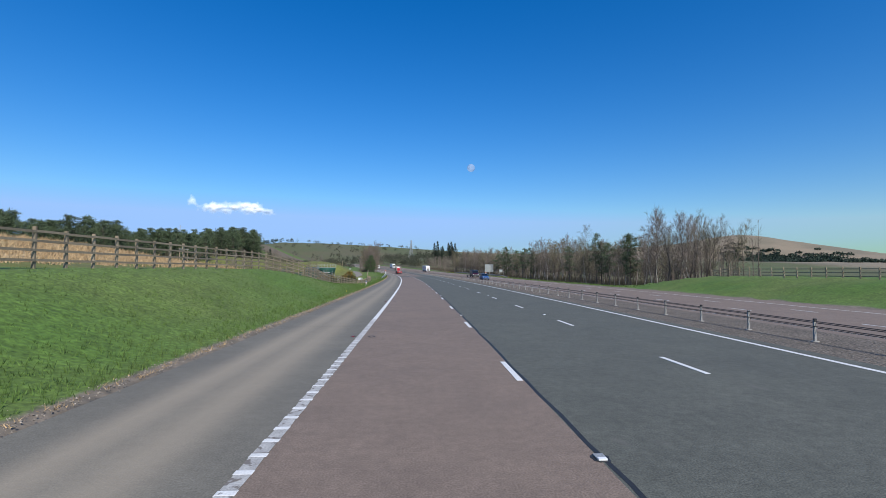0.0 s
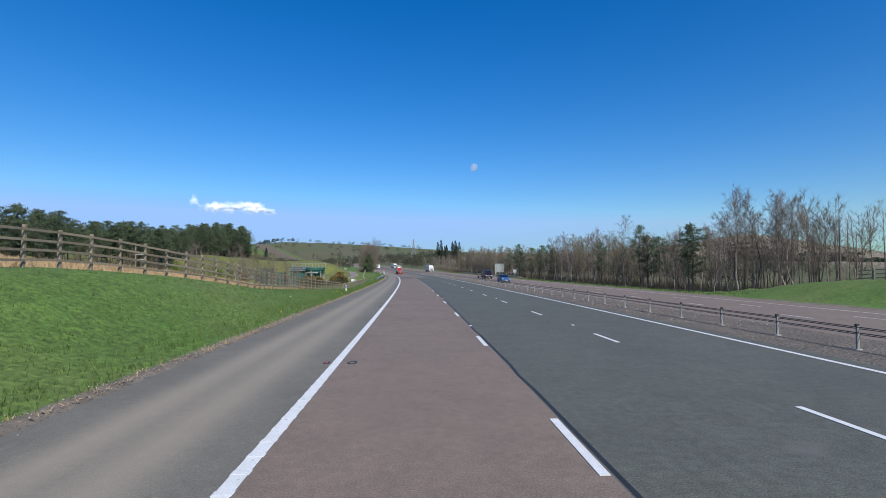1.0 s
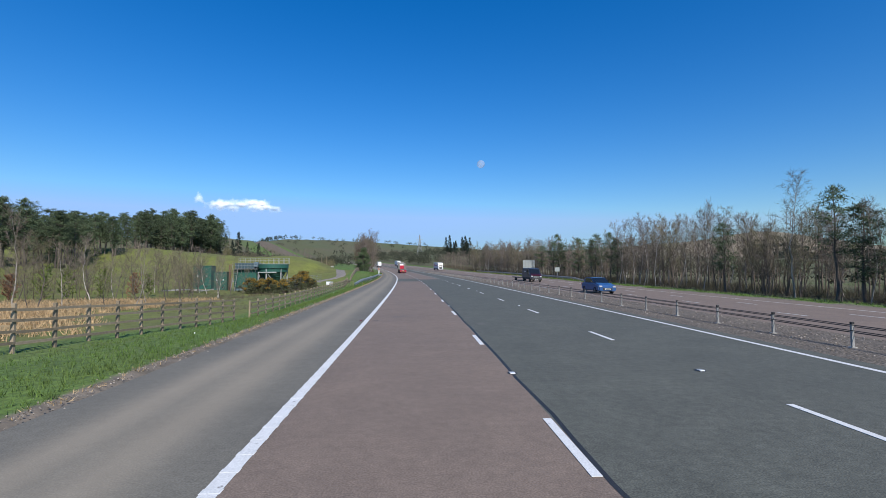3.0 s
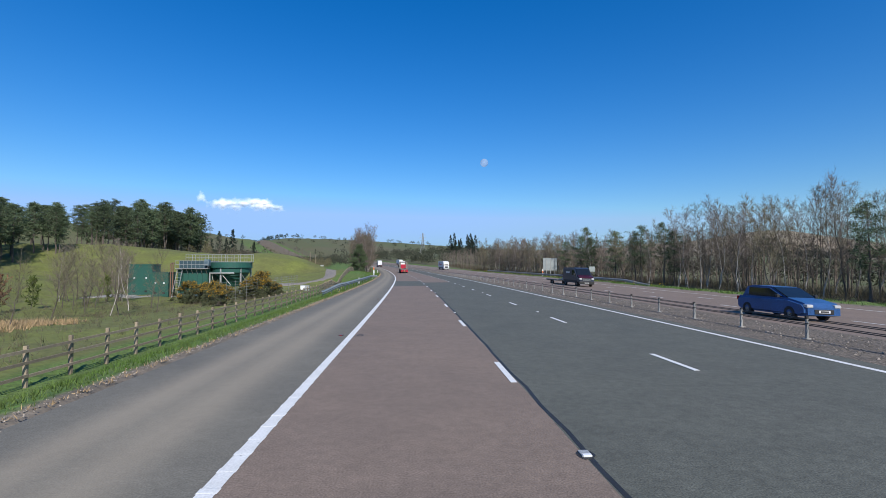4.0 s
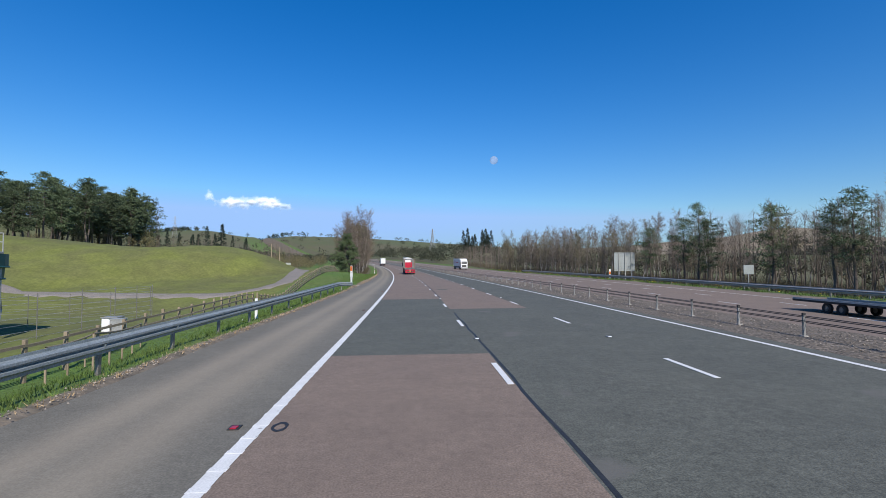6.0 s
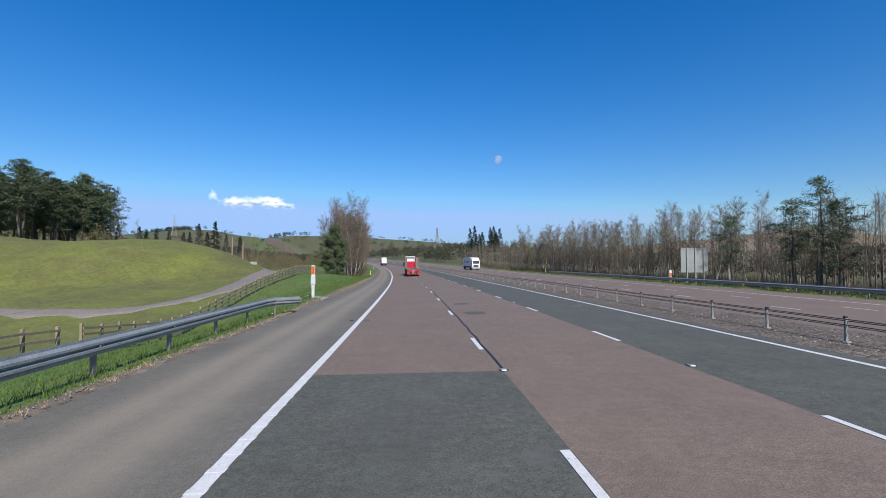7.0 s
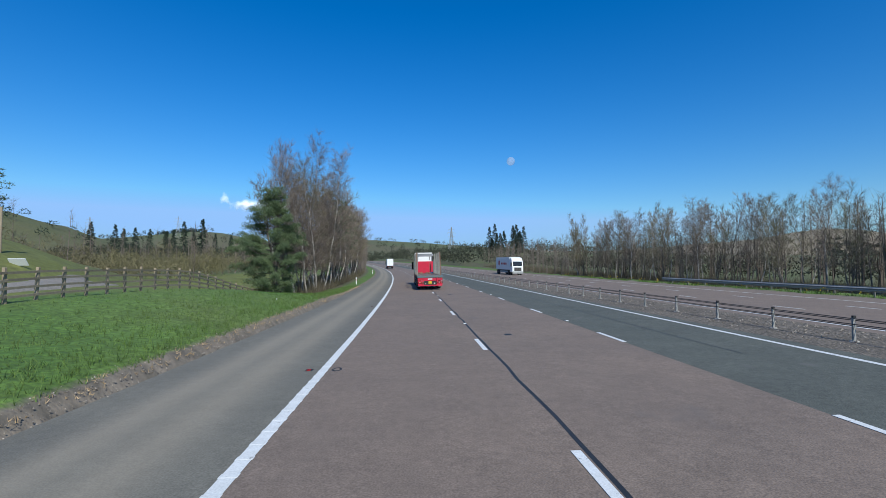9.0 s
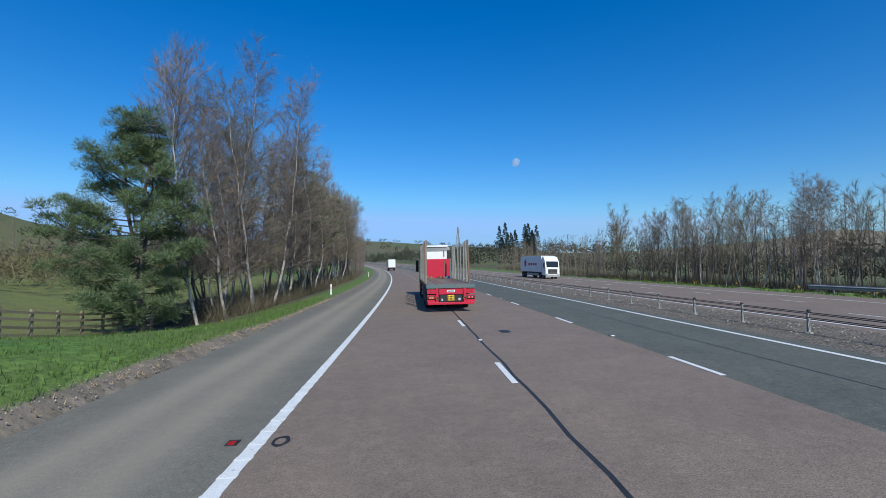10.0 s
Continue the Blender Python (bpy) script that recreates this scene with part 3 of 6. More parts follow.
def rail_fence(s0, s1, fl, zf, step, heights, label, post_h=1.28, category="fence"):
    e = thing("post_and_rail_fence", Matrix.Identity(4), label, category, "wooden fences along the road")
    bm = bmesh.new()
    bm_box(bm, -.055, .055, -.05, .05, -.4, post_h, bevel=.012)
    pm = bpy.data.meshes.new("post")
    bm.to_mesh(pm)
    bm.free()
    pm.materials.append(M["wood"])
    bm = bmesh.new()
    bm_box(bm, -.02, .02, 0, 1, -.045, .045)
    rm = bpy.data.meshes.new("rail")
    bm.to_mesh(rm)
    bm.free()
    rm.materials.append(M["wood"])
    n = int((s1 - s0) / step)
    rnd = random.Random(int(s0))
    prev = None
    for i in range(n + 1):
        s = s0 + i * step
        p = gpt(s, float(fl(s)))
        if zf is not None:
            p.z = float(zf(s))
        o = new("post", pm)
        o.parent = e
        o.matrix_world = upright(p, heading(s) + rnd.uniform(-.1, .1)) @ pose(0, 0, rnd.uniform(-.05, .05), rnd.uniform(-1.5, 1.5), rnd.uniform(-1.5, 1.5), 0)
        if prev is not None:
            d = p - prev
            for h in heights:
                j = rnd.uniform(-.02, .02)
                o = new("rail", rm)
                o.parent = e
                yaw = math.atan2(-d.x, d.y)
                side = Vector((math.cos(yaw), math.sin(yaw), 0)) * .075
                o.matrix_world = Matrix.Translation(prev + side + Vector((0, 0, h + j))) @ Euler((math.atan2(d.z, math.hypot(d.x, d.y)), 0, yaw)).to_matrix().to_4x4() @ Matrix.Diagonal((1, d.length, 1, 1))
        prev = p
    return e


rail_fence(-12, 100, fence_l, None, 1.556, (.30, .66, 1.02, 1.36), "weathered four-rail wooden fence above the verge", 1.5)
rail_fence(101, 177.5, fence_l, None, 1.8, (.35, .75, 1.10), "low weathered wooden fence below the verge")
rail_fence(178.0, 262, fence_l, None, 1.4, (.25, .55, .85, 1.12), "weathered four-rail wooden fence beside a farm track")
rail_fence(-30, 68, lambda s: 45.0, None, 1.9, (.3, .7, 1.1), "dark wooden rail fence on the far bank")


# ---------- trees ----------
def prism(vs, fs, p0, p1, r0, r1, n):
    d = (p1 - p0)
    if d.length < 1e-5:
        return
    d.normalize()
    a = d.orthogonal().normalized()
    b = d.cross(a)
    o = len(vs)
    for p, r in ((p0, r0), (p1, r1)):
        for k in range(n):
            w = 2 * math.pi * k / n
            vs.append(p + a * (r * math.cos(w)) + b * (r * math.sin(w)))
    for k in range(n):
        fs.append((o + k, o + (k + 1) % n, o + n + (k + 1) % n, o + n + k))


def blade(vs, fs, p, d, ln, w, rnd):
    a = d.orthogonal().normalized()
    a.rotate(Matrix.Rotation(rnd.uniform(0, 6.28), 3, d))
    o = len(vs)
    vs.extend((p - a * (w / 2), p + a * (w / 2), p + d * ln))
    fs.append((o, o + 1, o + 2))


def unit(rnd, zmin=-1.0, zmax=1.0):
    z, a = rnd.uniform(zmin, zmax), rnd.uniform(0, 2 * math.pi)
    r = math.sqrt(max(0, 1 - z * z))
    return Vector((r * math.cos(a), r * math.sin(a), z))


def bare_tree(seed, h, spread, bark, twig, label, primaries=30, stems=1, droop=0.0, twigs=9, start=.22, tw=.022, tl=1.0, lean_by=.1):
    """A leafless tree: a bent trunk, boughs that rise and then hang by droop, side branches and fine twigs."""
    rnd = random.Random(seed)
    tv, tf, bv, bf, cv_, cf = [], [], [], [], [], []
    up = Vector((0, 0, 1))
    for st in range(stems):
        lean = unit(rnd, -.1, .1) * (lean_by if stems == 1 else .2)
        bow = unit(rnd, -.1, .1) * .05
        hh = h * (1 if st == 0 else rnd.uniform(.7, .95))
        nseg = 9
        pts = [Vector((0, 0, -.3)) + lean * (.4 * st)]
        for i in range(1, nseg + 1):
            k = i / nseg
            pts.append(lean * hh * k + bow * hh * math.sin(k * 4.2) + unit(rnd, -.1, .1) * (.009 * hh) + up * (hh * k))
        r0 = hh * .0062 + .018
        for i in range(nseg):
            prism(tv, tf, pts[i], pts[i + 1], r0 * (1 - i / nseg * .94), r0 * (1 - (i + 1) / nseg * .94), 6)
        count = primaries // stems
        for b in range(count):
            v = (b + rnd.random()) / count
            u = start + (1 - start) * v
            k = min(nseg - 1, int(u * nseg))
            p = pts[k].lerp(pts[k + 1], u * nseg - k)
            tip_angle, az = radians(64 - 36 * v + rnd.gauss(0, 8)), b * 2.4 + rnd.uniform(-.6, .6)
            d = Vector((math.sin(tip_angle) * math.cos(az), math.sin(tip_angle) * math.sin(az), math.cos(tip_angle)))
            ln = spread * math.sin(math.pi * (.2 + .68 * v)) ** .8 * rnd.uniform(.6, 1.15) + .35
            br = r0 * (1 - u * .94) * .38 + .004
            q = p
            segs = 4
            for j in range(segs):
                d = (d + up * (.16 if j < 2 else .05 - droop * .55) + unit(rnd) * .17).normalized()
                e_ = q + d * (ln / segs)
                prism(bv, bf, q, e_, br * (1 - j / segs * .85), br * (1 - (j + 1) / segs * .85), 3)
                for _ in range(2):
                    d3 = (d + unit(rnd) * .72 + up * (.15 - droop * .4)).normalized()
                    base = q.lerp(e_, rnd.random())
                    l3 = (ln * (.44 - .07 * j) + .15) * rnd.uniform(.55, 1.1)
                    tip = base + d3 * l3
                    if tw < .016:
                        prism(bv, bf, base, tip, br * .32 + .003, .003, 3)
                    else:
                        blade(bv, bf, base, d3, l3, br * .7 + .01, rnd)
                    for _ in range(twigs):
                        b4 = base.lerp(tip, rnd.uniform(.1, 1))
                        d4 = (d3 * .85 + unit(rnd) * .6 + up * (.22 - droop * rnd.uniform(.3, 2.2))).normalized()
                        blade(cv_, cf, b4, d4, rnd.uniform(.25, .85) * tl, tw, rnd)
                q = e_
            for _ in range(twigs // 2):
                blade(cv_, cf, q, (d * .8 + unit(rnd) * .5 - up * droop).normalized(), rnd.uniform(.3, .9) * tl, tw, rnd)
    e = thing("bare_tree", Matrix.Identity(4), label, "tree")
    part("trunk", pydata("trunk", tv, tf, bark, True), bark, e)
    part("branching", pydata("branching", bv, bf, M["bough"], True), M["bough"], e)
    part("crown", pydata("crown", cv_, cf, twig), twig, e)
    return e


def pine_tree(seed, h, label, low=.45, clumps=75, per=42, needle=None, wide=.22, full=False, big=1.0, thin=1.0):
    rnd = random.Random(seed)
    tv, tf, cv_, cf = [], [], [], []
    pts = [Vector((rnd.uniform(-.012, .012) * h * (i > 0), rnd.uniform(-.012, .012) * h * (i > 0), h * i / 7 - (.3 if i == 0 else 0))) for i in range(8)]
    r0 = h * .014 + .03
    for i in range(7):
        prism(tv, tf, pts[i], pts[i + 1], r0 * (1 - i / 7 * .93), r0 * (1 - (i + 1) / 7 * .93), 7)
    for c in range(clumps):
        u = low + (1.0 - low) * (c + rnd.random()) / clumps
        k = min(6, int(u * 7))
        p = pts[k].lerp(pts[k + 1], u * 7 - k)
        w = h * wide * (1 - ((u - low) / (1.02 - low)) ** 1.7) * rnd.uniform(.35, 1.05) + .25
        d = unit(rnd, .02, .62)
        if full:
            w = h * wide * math.sin(math.pi * min(1, .12 + .88 * (u - low) / (1 - low))) ** .6 * rnd.uniform(.3, 1.15) * (1.2 if d.x < -.3 else .9) + .3
        q = p + d * w
        prism(tv, tf, p, q, r0 * (1 - u * .9) * .35, .012, 4)
        for m_ in range(2):
            ctr = q if m_ == 0 else p.lerp(q, rnd.uniform(.45, .8))
            ctr = ctr + unit(rnd) * .2
            rad = rnd.uniform(.35, .75) * (h / 12) ** .5
            for _ in range(per // 2):
                o_ = unit(rnd, -.5, 1)
                blade(cv_, cf, ctr + Vector((o_.x, o_.y, o_.z * .6)) * (rad * rnd.uniform(.1, 1)), (o_ + unit(rnd) * .5).normalized(), rnd.uniform(.22, .45) * big, rnd.uniform(.07, .15) * big * thin, rnd)
    e = thing("pine_tree", Matrix.Identity(4), label, "tree")
    part("trunk", pydata("trunk", tv, tf, M["bark"], True), M["bark"], e)
    part("crown", pydata("crown", cv_, cf, needle or M["needle"]), needle or M["needle"], e)
    return e


def spruce_tree(seed, h, label):
    rnd = random.Random(seed)
    tv, tf, cv_, cf = [], [], [], []
    prism(tv, tf, Vector((0, 0, -.3)), Vector((0, 0, h)), h * .012 + .04, .01, 6)
    for c in range(90):
        u = .06 + .94 * (c / 90)
        w = h * .25 * (1 - u) ** .85 * rnd.uniform(.7, 1.1) + .15
        d = unit(rnd, -.35, -.05)
        p = Vector((0, 0, u * h))
        q = p + d * w
        prism(tv, tf, p, q, .03, .006, 3)
        for _ in range(36):
            b = p.lerp(q, rnd.uniform(.15, 1))
            o_ = (d * .8 + unit(rnd) * .8 + Vector((0, 0, -.25))).normalized()
            blade(cv_, cf, b, o_, rnd.uniform(.4, .8), rnd.uniform(.16, .32), rnd)
    e = thing("spruce_tree", Matrix.Identity(4), label, "tree")
    part("trunk", pydata("trunk", tv, tf, M["bark"], True), M["bark"], e)
    part("crown", pydata("crown", cv_, cf, M["spruce"]), M["spruce"], e)
    return e


birches = [bare_tree(10 + i, (12.5, 14, 11, 13.2, 10, 12)[i], (2.5, 2.8, 2.1, 2.4, 2.2, 3.0)[i], M["birch"], M["bud"] if i in (1, 4) else M["twig"], "slender bare birch with pale bark and fine hanging twigs", (34, 38, 30, 34, 28, 40)[i], droop=(.3, .42, .2, .36, .25, .45)[i], twigs=10, tw=.018) for i in range(6)]
alders = [bare_tree(30 + i, (11, 9.5, 12, 8, 12.5)[i], (2.4, 2.5, 2.6, 2.2, 3.2)[i], M["bark"], M["bud"] if i % 2 else M["twig"], "bare dark-trunked tree with upswept budding twigs", (32, 34, 34, 30, 40)[i], stems=(1, 2, 1, 3, 1)[i], twigs=9, tw=.018) for i in range(5)]
pines = [pine_tree(50 + i, (11, 13, 9.5)[i], "young Scots pine with open dark-green crown", (.3, .4, .24)[i], 56, 60, None, .19, True, .9, .8) for i in range(3)]
wood_pines = [pine_tree(60 + i, (15, 17, 14, 16)[i], "tall dark pine at the edge of a wood", (.22, .36, .28, .4)[i], 96, 42, None, .2, True, 1.3) for i in range(4)]


def rounded_pine(seed, h, label):
    """An open-grown pine: forked trunk and a lopsided crown of rounded needle tufts with gaps between the boughs."""
    rnd = random.Random(seed)
    tv, tf, cv_, cf = [], [], [], []
    fork = Vector((-.1, 0, h * .3))
    prism(tv, tf, Vector((.15, 0, -.3)), fork, .19, .14, 8)
    heads = [Vector((-.9, .2, h * .86)), Vector((.5, -.2, h * .97)), Vector((.1, .9, h * .8))]
    for top in heads:
        mid = fork.lerp(top, .5) + unit(rnd, -.2, .2) * .3
        prism(tv, tf, fork, mid, .11, .08, 6)
        prism(tv, tf, mid, top, .08, .02, 6)
    boughs = []
    for b in range(74):
        z = h * (.07 + .91 * (b + rnd.random()) / 74)
        k = z / h
        wide = h * (.20 + .17 * math.sin(math.pi * min(1, k * 1.15)) ** .8) * (1 - max(0, k - .55) * 1.35)
        az = b * 2.4 + rnd.uniform(-.5, .5)
        reach = wide * rnd.uniform(.5, 1.02) * (1.15 if math.cos(az) < -.2 else .8)
        stem = Vector((.05, 0, z * .9)) if k < .3 else fork.lerp(heads[b % 3], min(1, (k * .9 - .27) / .6))
        end = Vector((math.cos(az) * reach - .2, math.sin(az) * reach, min(h, z + reach * rnd.uniform(-.02, .25))))
        boughs.append((stem, end))
        mid = stem.lerp(end, .55) - Vector((0, 0, .12 * reach))
        prism(tv, tf, stem, mid, .045, .03, 4)
        prism(tv, tf, mid, end, .03, .01, 4)
    for stem, end in boughs:
        n = 3 + int((end - stem).length * 1.9)
        for c in range(n):
            ctr = stem.lerp(end, .42 + .58 * (c + rnd.random()) / n) + unit(rnd) * .28
            rad = rnd.uniform(.3, .6)
            for _ in range(240):
                o_ = unit(rnd, -.45, 1)
                blade(cv_, cf, ctr + Vector((o_.x, o_.y, o_.z * .75)) * (rad * rnd.uniform(.25, 1)), (o_ + Vector((0, 0, .35)) + unit(rnd) * .45).normalized(), rnd.uniform(.09, .19), rnd.uniform(.018, .034), rnd)
    e = thing("pine_tree", Matrix.Identity(4), label, "tree")
    part("trunk", pydata("trunk", tv, tf, M["bark"], True), M["bark"], e)
    part("crown", pydata("crown", cv_, cf, M["fresh_needle"]), M["fresh_needle"], e)
    return e


verge_pine = rounded_pine(81, 10.4, "bushy Scots pine at the front of a roadside belt")
near_birches = [bare_tree(20 + i, (12.8, 14, 11.6, 13)[i], (2.9, 3.3, 2.7, 3.1)[i], M["birch"], M["bud"] if i == 3 else M["twig"], "tall slender birch with pale bark and reddish twigs", 54, droop=(.3, .4, .25, .35)[i], twigs=15, tw=.012, start=.14, lean_by=.16) for i in range(4)]
tall_ash = bare_tree(28, 14.5, 3.0, M["bark"], M["twig"], "tall bare tree with upswept grey-brown twigs behind a pine", 44, droop=0, twigs=14, tw=.012, start=.35)
spruces = [spruce_tree(70 + i, (15, 18, 13)[i], "dark narrow spruce on a far rise") for i in range(3)]
placed = set()


def plant(src, s, l, scale=1.0, turn=None, label="", group="", dz=-.1):
    rnd = random.Random(int(s * 31 + l * 17))
    m = Matrix.Translation(gpt(s, l, dz)) @ Euler((0, 0, rnd.uniform(0, 6.28) if turn is None else turn)).to_matrix().to_4x4()
    if src.name in placed:
        o = copy_thing(src, m)
    else:
        o = src
        o.matrix_basis = m
        placed.add(src.name)
    o.scale = (scale, scale, scale * rnd.uniform(.93, 1.07))
    return tagged(o, label, "", group)


rt = random.Random(5)
# belt beyond the opposite carriageway
HT = {}
for group_, hs in ((birches, (12.5, 14, 11, 13.2, 10, 12)), (alders, (11, 9.5, 12, 8, 12.5)), (pines, (11, 13, 9.5)), (wood_pines, (15, 17, 14, 16)), (near_birches, (12.8, 14, 11.6, 13)), ([tall_ash], (14.5,))):
    for o_, h_ in zip(group_, hs):
        HT[o_] = h_


def plant_to(src, s, l, top, **more):
    """Plants a tree so that it reaches the height top."""
    return plant(src, s, l, (top - float(ground_z(s, l))) / HT[src], **more)


for i, (s, top) in enumerate(((222.9, 10.5), (208.2, 12.0), (193.3, 10.9), (182.1, 11.0), (173.9, 10.4), (170.8, 9.1), (212.2, 10.3), (117.4, 11.0), (114.2, 9.6), (109.9, 9.1), (100.9, 9.4), (99.7, 10.1), (135.8, 8.5), (184.6, 9.6), (206.0, 9.8))):
    plant_to(pines[i % 3], s, 49, top, group="trees beyond the far carriageway")
for src, s, top in ((birches[5], 238.6, 13.2), (birches[1], 122.5, 13.4), (alders[4], 89.6, 13.8), (alders[4], 84.5, 12.2), (alders[2], 81.0, 11.5), (birches[0], 169.0, 12.0), (birches[3], 166.0, 11.8), (birches[1], 162.7, 12.2), (birches[5], 158.7, 11.6)):
    plant_to(src, s, 48.5, top, group="trees beyond the far carriageway")
s = 78.0
while s < 330:
    for row in range(2):
        l = 50.5 + row * 4.6 + rt.uniform(-1.8, 1.8)
        sheltered = 95 < s < 140 or 166 < s < 226
        src = rt.choice(birches) if rt.random() < .58 else rt.choice(alders)
        top = rt.triangular(6.5, 10.5, 9) if sheltered else rt.triangular(8.5, 13.0, 11.6) + 2.0 * float(sm(262, 300, s))
        plant_to(src, s + rt.uniform(-1, 1), l, top, group="trees beyond the far carriageway")
    s += rt.uniform(2.3, 3.6)
# belt on the near verge
plant(verge_pine, 248.0, -12.8, 1.0, .35)
for src, s, l, top in ((tall_ash, 252.5, -13.2, 14.4), (near_birches[2], 251.5, -11.6, 11.8), (near_birches[0], 253.6, -10.9, 12.4), (near_birches[1], 255.6, -11.8, 13.8), (near_birches[3], 257.4, -10.7, 14.4), (near_birches[1], 259.8, -11.2, 16.4),
                       (near_birches[0], 262.0, -10.7, 15.2), (near_birches[3], 264.0, -12.4, 14.0), (near_birches[2], 266.4, -10.6, 14.4), (alders[0], 256.5, -13.8, 11.0), (alders[2], 261.2, -13.6, 12.0), (near_birches[0], 269.0, -11.2, 14.6),
                       (near_birches[3], 272.3, -10.8, 14.8), (alders[4], 270.4, -13.4, 13.0), (pines[1], 276.0, -11.4, 13.5), (near_birches[1], 279.0, -10.7, 14.2), (pines[0], 284.0, -11.6, 13.0), (pines[1], 292.0, -11.2, 14.5)):
    plant_to(src, s, l, top, group="trees on the near verge")
s = 255.0
while s < 330:
    src = rt.choice(birches + alders + [pines[0]]) if s > 268 else rt.choice(alders + birches)
    plant_to(src, s, -13.8 + rt.uniform(-1.4, 1.4), rt.uniform(9.0, 12.5) + 4.5 * float(sm(272, 320, s)), group="trees on the near verge")
    if s > 275:
        plant_to(rt.choice(birches + alders), s + .9, -11.2 + rt.uniform(-.8, .8), rt.uniform(10.5, 14) + 3.5 * float(sm(285, 320, s)), group="trees on the near verge")
    s += rt.uniform(1.7, 2.8)
# pine wood on the mound
for i in range(186):
    s = rt.uniform(100, 310)
    l = -80 - abs(rt.gauss(0, 13))
    src = rt.choice(wood_pines)
    top = float(np.interp(s, [100, 163, 217, 240, 266, 312], [14.3, 15.6, 17.7, 21.6, 24.3, 25.8]))
    plant(src, s, l, (top - float(ground_z(s, l))) * rt.triangular(.78, 1.03, .98) / HT[src], group="pines of the wood on the mound")
# spruces and bare trees on the far rise
for i, (s, l, top) in enumerate(((545, -169, 31), (549, -157, 31), (551, -153, 29.5), (553, -147, 29.3), (555, -139, 29.2), (557, -130, 28), (559, -126, 29.3), (560, -120, 35.2), (561, -114, 28.2), (562, -109, 36), (563, -101, 27), (564, -91, 26.2))):
    src = spruces[i % 3]
    plant(src, s, l, max(.5, (top - float(ground_z(s, l))) / (15, 18, 13)[i % 3]), group="spruces on the far rise")
for i in range(12):
    plant(rt.choice(spruces), 520 + rt.gauss(0, 7), 100 + rt.gauss(0, 7), rt.uniform(1.0, 1.3), group="spruces on the far rise")
leafing = []
for i, lb in enumerate(("young tree coming into pale green leaf in rough grass", "slim sapling in pale green leaf in rough grass", "young beech holding withered copper leaves")):
    leafing.append(bare_tree(90 + i, (4.5, 3.6, 3.2)[i], (1.1, .9, 1.2)[i], M["bark"], M["copper_leaf"] if i == 2 else M["young_leaf"], lb, 22, twigs=20, tw=.085, start=.06, tl=.24))
saplings = [bare_tree(100 + i, (6.2, 5.2, 7.0)[i], (1.5, 1.4, 1.5)[i], M["birch"] if i == 2 else M["bark"], M["twig"] if i == 2 else M["bud"], "thin young bare tree in rough grass", 18, twigs=7, tw=.014, start=.16, tl=.62, lean_by=.18) for i in range(3)]
for src, s, l, k in ((1, 105, -40, 1.0), (0, 107, -40.5, .8), (0, 121, -40, .8), (1, 125, -40, .95), (0, 131, -40, .85), (2, 138, -40, 1.0), (1, 143, -40.5, .9), (0, 152, -38, .7), (2, 118, -41, .8)):
    plant(leafing[src], s, l, k, group="young trees in the rough field")
for i in range(56):
    l = -23 - rt.random() * 24
    s = rt.uniform(97 + max(0, -l - 30) * .4, 112 - .6 * l)
    if i % 2:
        s = min(101 - l * rt.uniform(1.12, 1.5), 109 - 1.2 * l)
    plant(rt.choice(saplings), s, l, rt.uniform(.55, .95) + .35 * float(sm(-26, -46, l)), group="young trees in the rough field")


# ---------- lorries, van and car ----------
def drive(s, l, facing=1):
    m = on_road(s, l, 0)
    return m if facing > 0 else m @ pose(0, 0, 0, 0, 0, 180)


def wheel(parent, x, y, r, w, side, dual=False):
    """A tyre with its rim as a part of the tyre; side +1 is the vehicle's right."""
    bm = bmesh.new()
    prof = [(.55, -.5), (.9, -.5), (1.0, -.38), (1.0, .38), (.9, .5), (.55, .5)]
    n = 26
    for i in range(n):
        for pr, px in prof:
            a = 2 * math.pi * i / n
            bm.verts.new((px * w, math.cos(a) * pr * r, math.sin(a) * pr * r))
    bm.verts.ensure_lookup_table()
    k = len(prof)
    for i in range(n):
        for j in range(k):
            a, b = i * k + j, i * k + (j + 1) % k
            c, d = ((i + 1) % n) * k + (j + 1) % k, ((i + 1) % n) * k + j
            bm.faces.new([bm.verts[q] for q in (a, b, c, d)])
    for i in range(0, n * 2):
        bm_box(bm, -.42 * w, .42 * w, -.02 * r, .02 * r, .985 * r, 1.015 * r, m=Euler((2 * math.pi * i / (n * 2), 0, 0)).to_matrix().to_4x4())
    t = part("tyre", bm, M["rubber"], parent)
    t.matrix_local = pose(x, y, r)
    bm = bmesh.new()
    bm_cyl(bm, .56 * r, .56 * r, .6 * w, 24, pose(0, 0, 0, 0, 90, 0))
    bm_cyl(bm, .30 * r, .22 * r, .18 * w, 16, pose(side * .36 * w, 0, 0, 0, 90 * side, 0))
    for i in range(10):
        a = 2 * math.pi * i / 10
        bm_cyl(bm, .025 * r + .008, .02 * r + .006, .1 * w, 6, pose(side * .33 * w, .42 * r * math.cos(a), .42 * r * math.sin(a), 0, 90, 0))
    o = part("rim", bm, M["steel"], t, "dusty steel rim with wheel nuts")
    return t


def lettering(text, size, material, parent, m, name="lettering"):
    cu = bpy.data.curves.new(name, "FONT")
    cu.body, cu.size, cu.extrude, cu.align_x, cu.align_y = text, size, .002, "CENTER", "CENTER"
    ob = new(name + "_curve", cu)
    me = bpy.data.meshes.new_from_object(ob)
    bpy.data.objects.remove(ob)
    me.materials.clear()
    me.materials.append(material)
    o = part(name, me, material, parent)
    o.matrix_local = m
    return o


